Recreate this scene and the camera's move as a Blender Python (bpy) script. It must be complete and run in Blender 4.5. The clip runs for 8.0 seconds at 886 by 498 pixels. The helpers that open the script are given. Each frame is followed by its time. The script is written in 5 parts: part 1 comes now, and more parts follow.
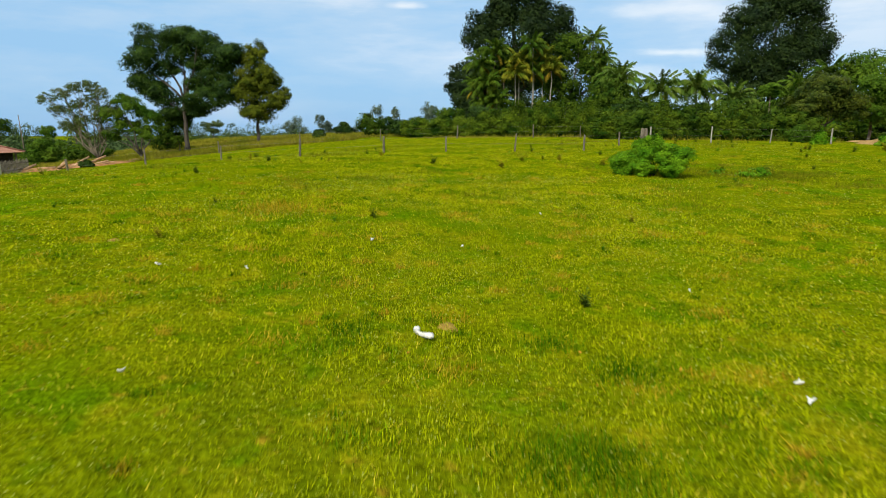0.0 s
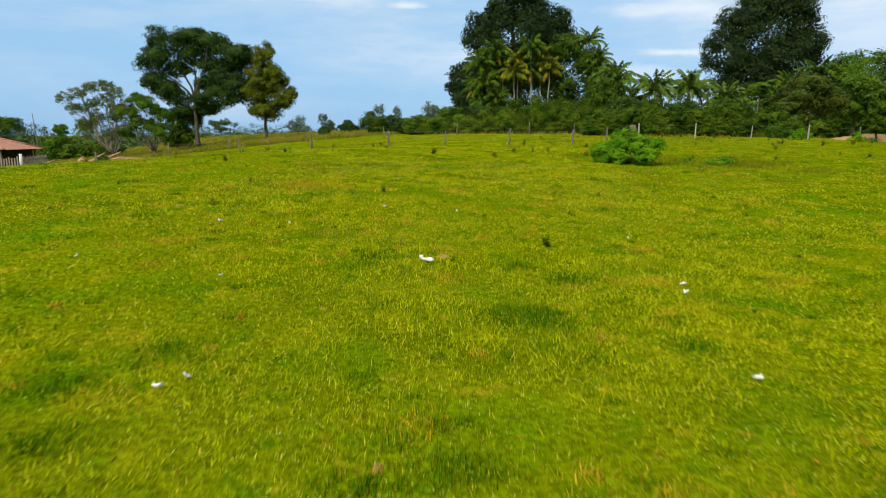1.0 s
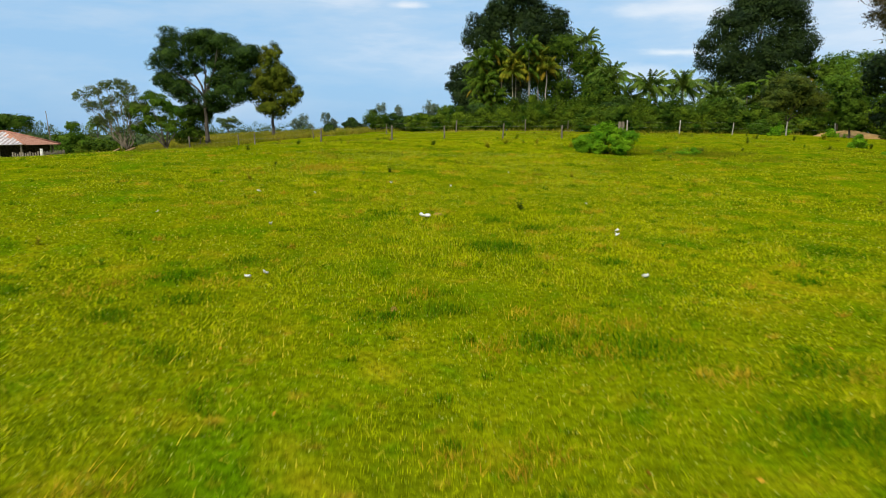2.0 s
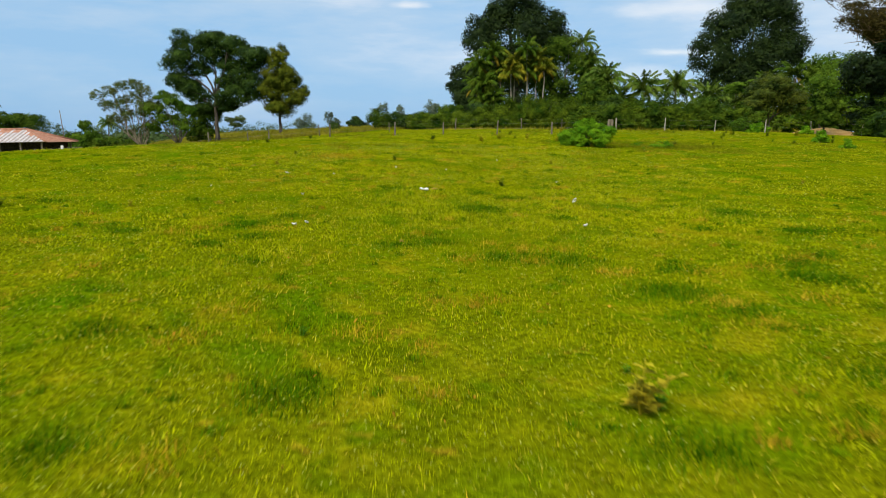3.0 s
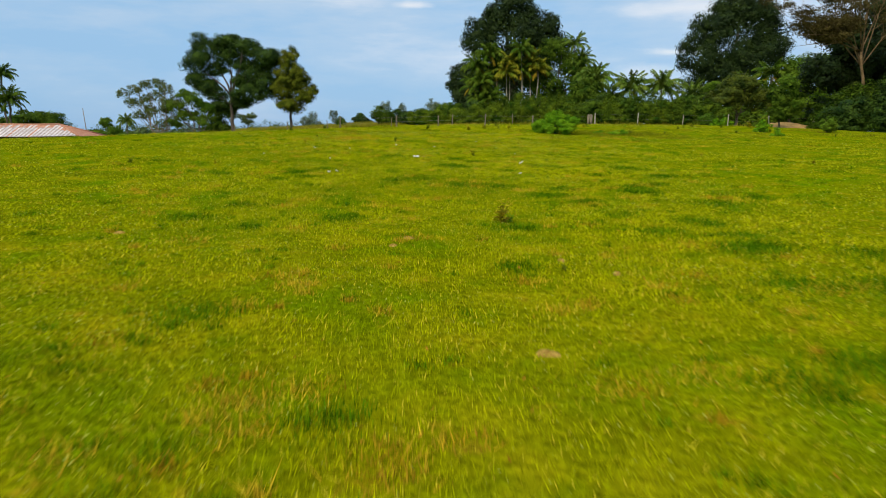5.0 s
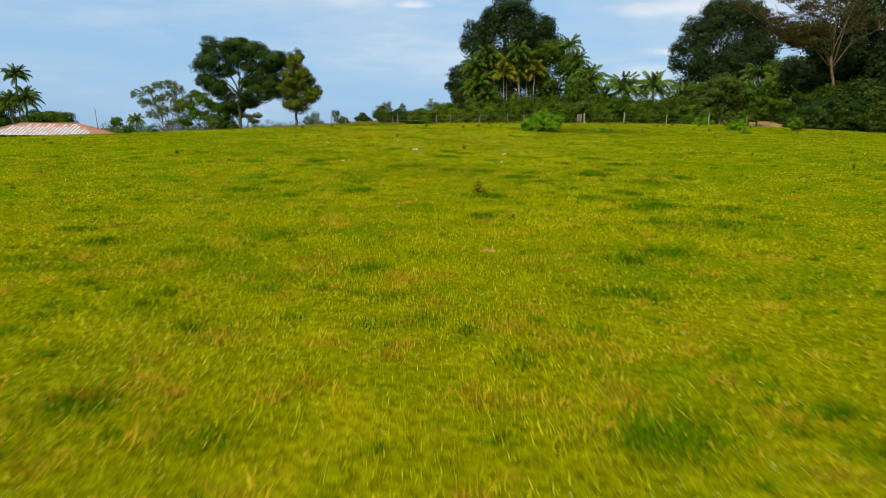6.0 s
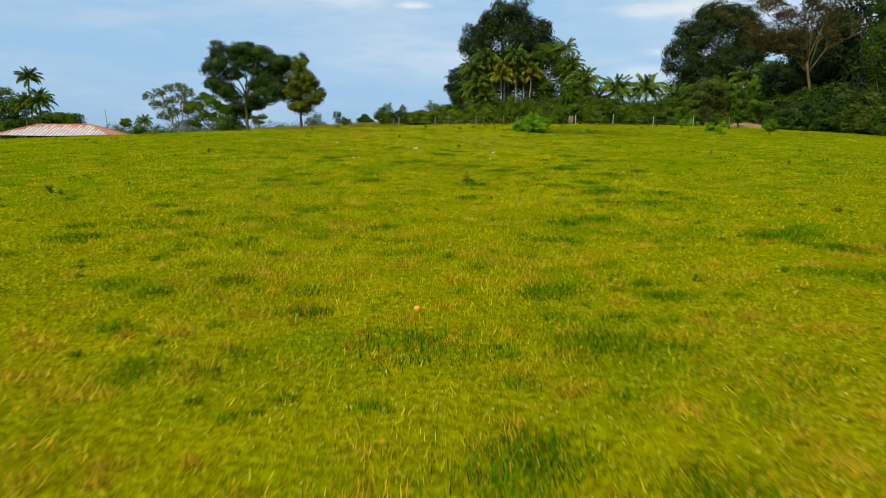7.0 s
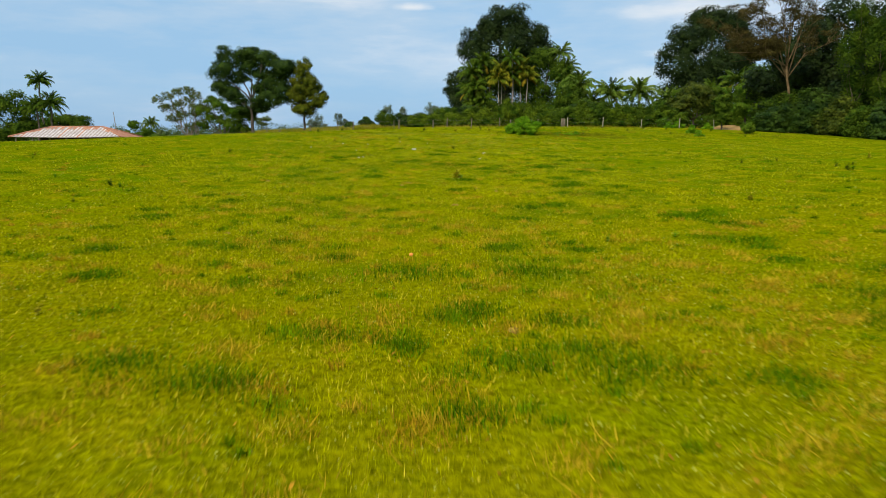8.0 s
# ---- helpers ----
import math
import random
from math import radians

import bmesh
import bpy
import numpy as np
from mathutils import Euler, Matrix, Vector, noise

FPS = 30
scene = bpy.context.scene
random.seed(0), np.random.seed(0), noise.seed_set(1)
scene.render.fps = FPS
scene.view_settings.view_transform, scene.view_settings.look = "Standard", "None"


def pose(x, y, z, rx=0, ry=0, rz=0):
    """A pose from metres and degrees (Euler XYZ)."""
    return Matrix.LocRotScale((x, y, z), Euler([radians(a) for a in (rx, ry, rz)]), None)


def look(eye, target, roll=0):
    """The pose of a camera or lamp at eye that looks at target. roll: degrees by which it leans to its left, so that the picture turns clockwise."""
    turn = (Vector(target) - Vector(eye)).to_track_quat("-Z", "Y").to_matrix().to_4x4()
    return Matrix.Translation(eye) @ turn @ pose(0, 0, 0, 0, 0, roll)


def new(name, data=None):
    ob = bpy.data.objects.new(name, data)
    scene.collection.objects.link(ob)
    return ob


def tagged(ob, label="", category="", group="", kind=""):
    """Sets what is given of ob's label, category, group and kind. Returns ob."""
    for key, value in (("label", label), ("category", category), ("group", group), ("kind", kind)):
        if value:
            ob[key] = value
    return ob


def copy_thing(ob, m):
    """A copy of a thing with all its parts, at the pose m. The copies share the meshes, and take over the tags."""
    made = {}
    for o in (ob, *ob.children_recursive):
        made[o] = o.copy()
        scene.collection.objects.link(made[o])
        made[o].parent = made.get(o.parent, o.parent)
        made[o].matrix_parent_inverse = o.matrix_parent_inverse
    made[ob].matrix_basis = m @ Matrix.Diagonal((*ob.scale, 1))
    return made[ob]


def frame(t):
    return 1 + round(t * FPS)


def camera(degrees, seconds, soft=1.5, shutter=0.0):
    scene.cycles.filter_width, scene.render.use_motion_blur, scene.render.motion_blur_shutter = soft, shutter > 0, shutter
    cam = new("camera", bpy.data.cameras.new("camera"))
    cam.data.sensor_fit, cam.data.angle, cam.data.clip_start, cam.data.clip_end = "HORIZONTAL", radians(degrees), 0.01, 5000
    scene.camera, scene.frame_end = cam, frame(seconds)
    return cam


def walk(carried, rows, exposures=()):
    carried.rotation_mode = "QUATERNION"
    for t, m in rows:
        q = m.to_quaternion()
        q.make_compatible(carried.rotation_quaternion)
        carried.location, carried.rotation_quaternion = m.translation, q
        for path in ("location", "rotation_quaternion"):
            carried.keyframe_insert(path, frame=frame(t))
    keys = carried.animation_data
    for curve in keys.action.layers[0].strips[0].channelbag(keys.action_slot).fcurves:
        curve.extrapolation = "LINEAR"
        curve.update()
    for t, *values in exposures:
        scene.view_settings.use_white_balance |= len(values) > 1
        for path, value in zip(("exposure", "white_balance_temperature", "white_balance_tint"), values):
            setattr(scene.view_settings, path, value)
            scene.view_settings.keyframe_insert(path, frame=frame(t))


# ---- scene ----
cam = camera(70.0, 8.0, soft=1.0, shutter=0.45)
PATH = [
    (0, (-0.792, -3.3, 3.069), (-0.766, -1.332, 2.713), -0.1),
    (0.5, (-0.79, -5.294, 2.854), (-0.765, -3.326, 2.497), -0.1),
    (1, (-0.767, -7.357, 2.679), (-0.744, -5.389, 2.323), -0.1),
    (1.5, (-0.709, -9.418, 2.462), (-0.687, -7.45, 2.105), -0.0),
    (3, (-0.486, -16.255, 1.925), (-0.47, -14.288, 1.568), 0.0),
    (3.5, (-0.356, -18.461, 1.721), (-0.343, -16.493, 1.364), 0.1),
    (4, (-0.175, -20.621, 1.503), (-0.164, -18.653, 1.147), 0.1),
    (4.5, (0.034, -22.801, 1.278), (0.043, -20.833, 0.921), -0.0),
    (6, (0.498, -30.795, 0.897), (0.505, -28.827, 0.539), -0.0),
    (6.5, (0.59, -33.348, 0.866), (0.598, -31.38, 0.509), -0.0),
    (7, (0.672, -35.751, 0.898), (0.679, -33.783, 0.542), 0.0),
    (7.5, (0.794, -37.998, 0.952), (0.801, -36.03, 0.597), -0.0),
    (8, (0.967, -40.343, 0.973), (0.974, -38.374, 0.621), 0.0),
]
walk(cam, [(t, look(e, g, r)) for t, e, g, r in PATH], exposures=[(0.0, 0.04, 6500, 10), (1.5, 0.03, 6530, 11), (3.5, -0.06, 6580, 12), (4.5, -0.09, 6620, 13), (6.0, -0.04, 6750, 13), (8.0, -0.05, 6800, 12)])

# ---- world and light ----
SUN_ELEV, SUN_ROT = 44.0, 208.0
world = bpy.data.worlds.new("sky")
scene.world = world
world.use_nodes = True
wn, wl = world.node_tree.nodes, world.node_tree.links
wn.clear()
w_out = wn.new("ShaderNodeOutputWorld")
w_bg = wn.new("ShaderNodeBackground")
w_sky = wn.new("ShaderNodeTexSky")
w_sky.sky_type = "NISHITA"
w_sky.sun_disc = False
w_sky.sun_elevation, w_sky.sun_rotation = radians(SUN_ELEV), radians(SUN_ROT)
w_co = wn.new("ShaderNodeTexCoord")
w_map = wn.new("ShaderNodeMapping")
w_map.inputs["Scale"].default_value = (2.0, 2.0, 9.0)
w_noise = wn.new("ShaderNodeTexNoise")
w_noise.inputs["Scale"].default_value = 1.5
w_noise.inputs["Detail"].default_value = 6.0
w_noise.inputs["Roughness"].default_value = 0.58
w_ramp = wn.new("ShaderNodeValToRGB")
w_ramp.color_ramp.elements[0].position, w_ramp.color_ramp.elements[0].color = 0.38, (3.4, 5.95, 8.7, 1)
w_ramp.color_ramp.elements[1].position, w_ramp.color_ramp.elements[1].color = 0.68, (8.2, 8.9, 9.6, 1)
w_mid = w_ramp.color_ramp.elements.new(0.52)
w_mid.color = (4.85, 6.8, 8.8, 1)
w_mix = wn.new("ShaderNodeMixRGB")
w_mix.inputs["Fac"].default_value = 0.8
w_bg.inputs["Strength"].default_value = 0.107
w_xyz = wn.new("ShaderNodeSeparateXYZ")
w_low = wn.new("ShaderNodeMapRange")
w_low.inputs["From Min"].default_value, w_low.inputs["From Max"].default_value = 0.0, 0.20
w_low.inputs["To Min"].default_value, w_low.inputs["To Max"].default_value = 0.8, 0.0
w_hor = wn.new("ShaderNodeMixRGB")
w_hor.inputs["Color2"].default_value = (2.2, 4.95, 8.4, 1)
wl.new(w_co.outputs["Generated"], w_xyz.inputs[0])
wl.new(w_xyz.outputs["Z"], w_low.inputs["Value"])
wl.new(w_low.outputs["Result"], w_hor.inputs["Fac"])
wl.new(w_ramp.outputs["Color"], w_hor.inputs["Color1"])
wl.new(w_co.outputs["Generated"], w_map.inputs["Vector"])
wl.new(w_map.outputs["Vector"], w_noise.inputs["Vector"])
w_east = wn.new("ShaderNodeMath")
w_east.operation = "MULTIPLY_ADD"
w_east.inputs[1].default_value = 0.18
wl.new(w_xyz.outputs["X"], w_east.inputs[0])
wl.new(w_noise.outputs["Fac"], w_east.inputs[2])
wl.new(w_east.outputs[0], w_ramp.inputs["Fac"])
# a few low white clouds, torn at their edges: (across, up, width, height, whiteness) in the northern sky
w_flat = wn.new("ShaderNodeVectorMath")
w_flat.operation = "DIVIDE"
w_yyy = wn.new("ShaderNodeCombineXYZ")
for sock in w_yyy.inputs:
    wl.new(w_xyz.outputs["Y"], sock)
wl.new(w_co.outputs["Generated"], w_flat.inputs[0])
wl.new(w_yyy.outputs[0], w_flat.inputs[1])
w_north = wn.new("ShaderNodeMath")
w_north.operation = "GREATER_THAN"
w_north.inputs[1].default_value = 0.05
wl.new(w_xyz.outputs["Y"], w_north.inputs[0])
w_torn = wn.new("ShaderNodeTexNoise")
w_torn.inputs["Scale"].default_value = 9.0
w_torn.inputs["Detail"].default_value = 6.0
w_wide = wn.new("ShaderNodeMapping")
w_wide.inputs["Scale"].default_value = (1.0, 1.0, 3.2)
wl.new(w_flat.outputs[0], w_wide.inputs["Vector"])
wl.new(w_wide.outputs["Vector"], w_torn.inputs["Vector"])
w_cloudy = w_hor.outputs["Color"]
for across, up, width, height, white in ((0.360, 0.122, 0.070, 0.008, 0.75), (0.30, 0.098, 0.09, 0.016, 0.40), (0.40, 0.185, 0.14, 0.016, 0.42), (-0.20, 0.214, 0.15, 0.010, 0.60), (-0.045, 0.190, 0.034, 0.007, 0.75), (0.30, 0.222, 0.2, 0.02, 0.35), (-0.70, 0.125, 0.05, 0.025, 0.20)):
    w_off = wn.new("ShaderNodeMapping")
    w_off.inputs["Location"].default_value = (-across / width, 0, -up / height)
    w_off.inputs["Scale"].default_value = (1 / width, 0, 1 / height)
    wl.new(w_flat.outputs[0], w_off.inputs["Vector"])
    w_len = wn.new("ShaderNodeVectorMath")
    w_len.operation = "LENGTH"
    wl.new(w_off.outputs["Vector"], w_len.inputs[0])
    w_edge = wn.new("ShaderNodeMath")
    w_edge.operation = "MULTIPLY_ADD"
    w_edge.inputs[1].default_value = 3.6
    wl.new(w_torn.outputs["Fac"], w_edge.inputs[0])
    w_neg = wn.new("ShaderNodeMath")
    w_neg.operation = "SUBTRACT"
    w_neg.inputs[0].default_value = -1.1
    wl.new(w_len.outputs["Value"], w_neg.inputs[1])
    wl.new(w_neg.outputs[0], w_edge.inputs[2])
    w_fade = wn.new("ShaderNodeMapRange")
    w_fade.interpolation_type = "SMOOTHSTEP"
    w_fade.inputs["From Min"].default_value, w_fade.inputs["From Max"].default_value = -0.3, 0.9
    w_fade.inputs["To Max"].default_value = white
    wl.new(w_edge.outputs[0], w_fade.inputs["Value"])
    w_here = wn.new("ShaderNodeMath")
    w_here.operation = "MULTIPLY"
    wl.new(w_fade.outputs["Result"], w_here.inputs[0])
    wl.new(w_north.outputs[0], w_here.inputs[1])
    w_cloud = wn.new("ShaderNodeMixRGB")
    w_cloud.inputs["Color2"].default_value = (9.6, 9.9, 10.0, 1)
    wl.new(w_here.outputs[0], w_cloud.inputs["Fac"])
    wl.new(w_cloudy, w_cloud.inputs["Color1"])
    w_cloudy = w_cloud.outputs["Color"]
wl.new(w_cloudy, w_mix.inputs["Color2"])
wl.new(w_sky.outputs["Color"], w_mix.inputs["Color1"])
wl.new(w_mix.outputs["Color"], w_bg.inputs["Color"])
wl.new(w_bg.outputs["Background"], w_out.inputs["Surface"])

sun_data = bpy.data.lights.new("sun", "SUN")
sun_data.energy, sun_data.angle, sun_data.color = 4.9, radians(22), (1.0, 0.93, 0.76)
sun = new("sun", sun_data)
_az = radians(SUN_ROT)
_dir = Vector((math.sin(_az) * math.cos(radians(SUN_ELEV)), math.cos(_az) * math.cos(radians(SUN_ELEV)), math.sin(radians(SUN_ELEV))))
sun.matrix_world = look(_dir * 200, (0, 0, 0))

# ---- materials ----


def material(name, low, high, scale=3.0, rough=0.9, bump=0.3, detail=5.0, spread=(0.35, 0.65), fine=None, island=0.0, pass_light=0.0, up=0.0, patch=None, streak=(1, 1, 1), spec=0.05, dry=None, straw=None, straw_from=0.92, grainy=0.55):
    """Two colours mixed by noise at world size; fine: a second, smaller grain; island: variation from leaf to leaf;
    pass_light: how much light passes; up: how far the shading normal leans upwards; patch: (colour, scale, from, to)."""
    m = bpy.data.materials.new(name)
    m.use_nodes = True
    n, l = m.node_tree.nodes, m.node_tree.links
    n.clear()
    out = n.new("ShaderNodeOutputMaterial")
    geo = n.new("ShaderNodeNewGeometry")
    mp = n.new("ShaderNodeMapping")
    mp.inputs["Scale"].default_value = streak
    l.new(geo.outputs["Position"], mp.inputs["Vector"])

    def grain(s, d=detail):
        t = n.new("ShaderNodeTexNoise")
        t.inputs["Scale"].default_value, t.inputs["Detail"].default_value = s, d
        l.new(mp.outputs["Vector"], t.inputs["Vector"])
        return t

    def ramp(src, a, b):
        r = n.new("ShaderNodeMapRange")
        r.inputs["From Min"].default_value, r.inputs["From Max"].default_value = a, b
        l.new(src, r.inputs["Value"])
        return r.outputs["Result"]

    def mixed(fac, a, b, kind="MIX"):
        x = n.new("ShaderNodeMixRGB")
        x.blend_type = kind
        for sock, v in ((x.inputs["Fac"], fac), (x.inputs["Color1"], a), (x.inputs["Color2"], b)):
            if isinstance(v, bpy.types.NodeSocket):
                l.new(v, sock)
            elif isinstance(v, (tuple, list)):
                sock.default_value = (*v, 1)
            else:
                sock.default_value = v
        return x.outputs["Color"]

    base = grain(scale)
    col = mixed(ramp(base.outputs["Fac"], *spread), low, high)
    if patch:
        for colour, ps, a, b in patch:
            col = mixed(ramp(grain(ps, 3.0).outputs["Fac"], a, b), col, colour)
    if dry:
        xyz = n.new("ShaderNodeSeparateXYZ")
        l.new(geo.outputs["Position"], xyz.inputs[0])
        r = n.new("ShaderNodeMapRange")
        r.inputs["From Min"].default_value, r.inputs["From Max"].default_value = -6.0, -34.0
        r.inputs["To Max"].default_value = 0.48
        l.new(xyz.outputs["Y"], r.inputs["Value"])
        col = mixed(r.outputs["Result"], col, dry)
    small = grain(fine or scale * 9)
    col = mixed(grainy, col, mixed(ramp(small.outputs["Fac"], 0.3, 0.7), (0.55, 0.55, 0.55), (1.4, 1.4, 1.4)), "MULTIPLY")
    if island:
        hsv = n.new("ShaderNodeHueSaturation")
        v = n.new("ShaderNodeMapRange")
        v.inputs["To Min"].default_value, v.inputs["To Max"].default_value = 1 - island, 1 + island
        l.new(geo.outputs["Random Per Island"], v.inputs["Value"])
        l.new(v.outputs["Result"], hsv.inputs["Value"])
        l.new(col, hsv.inputs["Color"])
        col = hsv.outputs["Color"]
    if straw:
        col = mixed(ramp(geo.outputs["Random Per Island"], straw_from, straw_from + 0.03), col, straw)
    normal = None
    if up:
        add = n.new("ShaderNodeVectorMath")
        add.operation = "ADD"
        add.inputs[1].default_value = (0, 0, up)
        l.new(geo.outputs["Normal"], add.inputs[0])
        nz = n.new("ShaderNodeVectorMath")
        nz.operation = "NORMALIZE"
        l.new(add.outputs[0], nz.inputs[0])
        normal = nz.outputs[0]
    elif bump:
        b = n.new("ShaderNodeBump")
        b.inputs["Strength"].default_value, b.inputs["Distance"].default_value = bump, 0.3 / scale
        l.new(small.outputs["Fac"], b.inputs["Height"])
        normal = b.outputs["Normal"]
    p = n.new("ShaderNodeBsdfPrincipled")
    p.inputs["Roughness"].default_value = rough
    p.inputs["Specular IOR Level"].default_value = spec
    l.new(col, p.inputs["Base Color"])
    if normal:
        l.new(normal, p.inputs["Normal"])
    shader = p.outputs["BSDF"]
    if pass_light:
        tr = n.new("ShaderNodeBsdfTranslucent")
        l.new(col, tr.inputs["Color"])
        mx = n.new("ShaderNodeMixShader")
        mx.inputs["Fac"].default_value = pass_light
        l.new(shader, mx.inputs[1])
        l.new(tr.outputs["BSDF"], mx.inputs[2])
        shader = mx.outputs["Shader"]
    l.new(shader, out.inputs["Surface"])
    return m


GRASS_PATCH = [((0.15, 0.185, 0.001), 0.11, 0.50, 0.66), ((0.080, 0.160, 0.001), 0.42, 0.53, 0.72), ((0.085, 0.145, 0.001), 1.7, 0.55, 0.72), ((0.25, 0.222, 0.004), 0.9, 0.58, 0.78), ((0.29, 0.20, 0.010), 2.4, 0.64, 0.78)]
DRY = (0.240, 0.210, 0.001)
M_ground = material("pasture_soil_and_sward", (0.084, 0.113, 0.001), (0.160, 0.176, 0.002), scale=0.9, fine=9.0, bump=0.5, grainy=0.9, patch=GRASS_PATCH, dry=DRY, spec=0.0)
M_grassfar = material("grass_blades_mid_hill", (0.222, 0.270, 0.004), (0.390, 0.412, 0.010), scale=1.1, fine=14.0, island=0.16, pass_light=0.35, up=1.2, bump=0, patch=GRASS_PATCH, dry=DRY, spec=0.0)
M_grass = material("grass_blades", (0.216, 0.272, 0.001), (0.392, 0.414, 0.003), scale=1.1, fine=14.0, island=0.50, pass_light=0.32, up=1.2, bump=0, patch=GRASS_PATCH, dry=DRY, straw=(0.60, 0.50, 0.030), spec=0.0)
M_tuft = material("lush_tuft_blades", (0.060, 0.145, 0.001), (0.150, 0.250, 0.003), scale=2.0, island=0.7, pass_light=0.45, bump=0, spec=0.0)
M_lush = material("dark_lush_blades", (0.034, 0.112, 0.001), (0.105, 0.205, 0.003), scale=2.0, island=0.55, pass_light=0.4, bump=0, spec=0.0)
M_weed = material("olive_weed_leaves", (0.055, 0.100, 0.005), (0.150, 0.195, 0.012), scale=2.0, island=0.4, pass_light=0.25, bump=0)
M_clover = material("small_round_clover_leaves", (0.190, 0.260, 0.003), (0.330, 0.370, 0.012), scale=1.2, island=0.4, pass_light=0.3, bump=0, dry=DRY, straw=(0.42, 0.45, 0.07), straw_from=0.80, rough=0.7, spec=0.08)
M_litter = material("fallen_dry_leaves", (0.22, 0.105, 0.008), (0.40, 0.21, 0.02), scale=6.0, island=0.5, pass_light=0.2, bump=0, spec=0.0)
M_straw = material("dry_straw_blades", (0.37, 0.225, 0.008), (0.58, 0.41, 0.022), scale=2.0, island=0.4, pass_light=0.45, bump=0)
M_rough = material("olive_rough_grass", (0.10, 0.13, 0.004), (0.24, 0.22, 0.012), scale=0.7, island=0.4, pass_light=0.4, bump=0, spec=0.0)
M_drygrass = material("tall_dry_grass", (0.17, 0.19, 0.010), (0.33, 0.28, 0.030), scale=0.3, island=0.4, pass_light=0.5, up=1.2, spec=0.0)
M_dark = material("dark_glossy_leaves", (0.009, 0.030, 0.003), (0.046, 0.088, 0.006), scale=0.7, island=0.30, pass_light=0.15, rough=0.6, spec=0.12)
M_giant = material("dark_mango_leaves", (0.005, 0.016, 0.003), (0.028, 0.050, 0.007), scale=0.45, island=0.30, pass_light=0.12, rough=0.6, spec=0.12)
M_mid = material("mid_green_leaves", (0.018, 0.050, 0.003), (0.076, 0.124, 0.008), scale=0.6, island=0.30, pass_light=0.2, rough=0.7)
M_round = material("dull_olive_dark_leaves", (0.018, 0.040, 0.003), (0.088, 0.112, 0.009), scale=0.8, island=0.35, pass_light=0.18, rough=0.6, spec=0.1)
M_hedge = material("shrub_leaves", (0.020, 0.058, 0.003), (0.112, 0.162, 0.008), scale=0.7, island=0.30, pass_light=0.2, rough=0.7)
M_bright = material("bright_bush_leaves", (0.055, 0.165, 0.004), (0.165, 0.315, 0.008), scale=1.6, island=0.30, pass_light=0.25, rough=0.7)
M_olive = material("olive_yellow_leaves", (0.040, 0.062, 0.004), (0.124, 0.142, 0.009), scale=0.7, island=0.30, pass_light=0.2, rough=0.7)
M_yweed = material("yellowing_weed_leaves", (0.20, 0.21, 0.008), (0.40, 0.32, 0.018), scale=2.0, island=0.5, pass_light=0.3, bump=0)
# leaf green lightened and blued to stand for haze over the far woods
M_far = material("hazed_far_wood_leaves", (0.045, 0.082, 0.024), (0.095, 0.132, 0.044), scale=0.2, island=0.3, pass_light=0.2, rough=0.8)
# distance haze mixed into the leaf colour, as the air here is clear
M_haze = material("haze_tinted_leaves", (0.085, 0.125, 0.080), (0.150, 0.190, 0.130), scale=0.3, island=0.3, pass_light=0.3, rough=0.8)
M_thin = material("light_sparse_leaves", (0.060, 0.100, 0.018), (0.130, 0.155, 0.045), scale=0.5, island=0.4, pass_light=0.3, rough=0.8)
M_fresh = material("fresh_green_leaves", (0.040, 0.098, 0.006), (0.105, 0.172, 0.012), scale=0.4, island=0.30, pass_light=0.25, rough=0.7)
M_grovepalm = material("green_grove_fronds", (0.038, 0.086, 0.005), (0.092, 0.138, 0.010), scale=0.4, island=0.4, pass_light=0.3, rough=0.55)
M_rust = material("rusty_brown_leaves", (0.042, 0.037, 0.010), (0.082, 0.066, 0.018), scale=0.4, island=0.5, pass_light=0.2, rough=0.8)
M_palm = material("palm_fronds", (0.055, 0.110, 0.010), (0.115, 0.165, 0.020), scale=0.5, island=0.4, pass_light=0.2, rough=0.55)
M_ypalm = material("yellowing_palm_fronds", (0.085, 0.130, 0.007), (0.205, 0.190, 0.012), scale=0.5, island=0.4, pass_light=0.25, rough=0.6)
M_oldfrond = material("yellowed_old_fronds", (0.17, 0.14, 0.010), (0.33, 0.23, 0.018), scale=0.8, island=0.35, pass_light=0.3, rough=0.7)
M_bark = material("grey_brown_bark", (0.060, 0.050, 0.038), (0.14, 0.12, 0.095), scale=1.5, fine=12, bump=0.8, streak=(3, 3, 0.6))
M_palebark = material("pale_bark", (0.13, 0.105, 0.075), (0.26, 0.21, 0.15), scale=1.5, fine=12, bump=0.6, streak=(3, 3, 0.6))
M_palmtrunk = material("pale_palm_trunk", (0.26, 0.22, 0.16), (0.42, 0.37, 0.29), scale=1.5, fine=12, bump=0.6, streak=(1, 1, 4))
# board colour darkened to imitate the shade inside the shed
M_shadeboards = material("shade_darkened_shed_boards", (0.035, 0.028, 0.02), (0.08, 0.06, 0.045), scale=3, fine=20, bump=0.6)
M_post = material("weathered_post_wood", (0.10, 0.085, 0.06), (0.24, 0.20, 0.15), scale=5, fine=40, bump=0.7, streak=(4, 4, 0.5))
M_wire = material("dull_fence_wire", (0.15, 0.14, 0.13), (0.25, 0.23, 0.21), scale=20, rough=0.6, bump=0)
M_bone = material("bleached_bone", (0.48, 0.45, 0.37), (0.72, 0.70, 0.64), scale=9, fine=60, bump=0.3, rough=0.75)
M_dung = material("dry_dung", (0.24, 0.15, 0.03), (0.38, 0.25, 0.055), scale=8, fine=50, bump=0.9, spec=0.0)
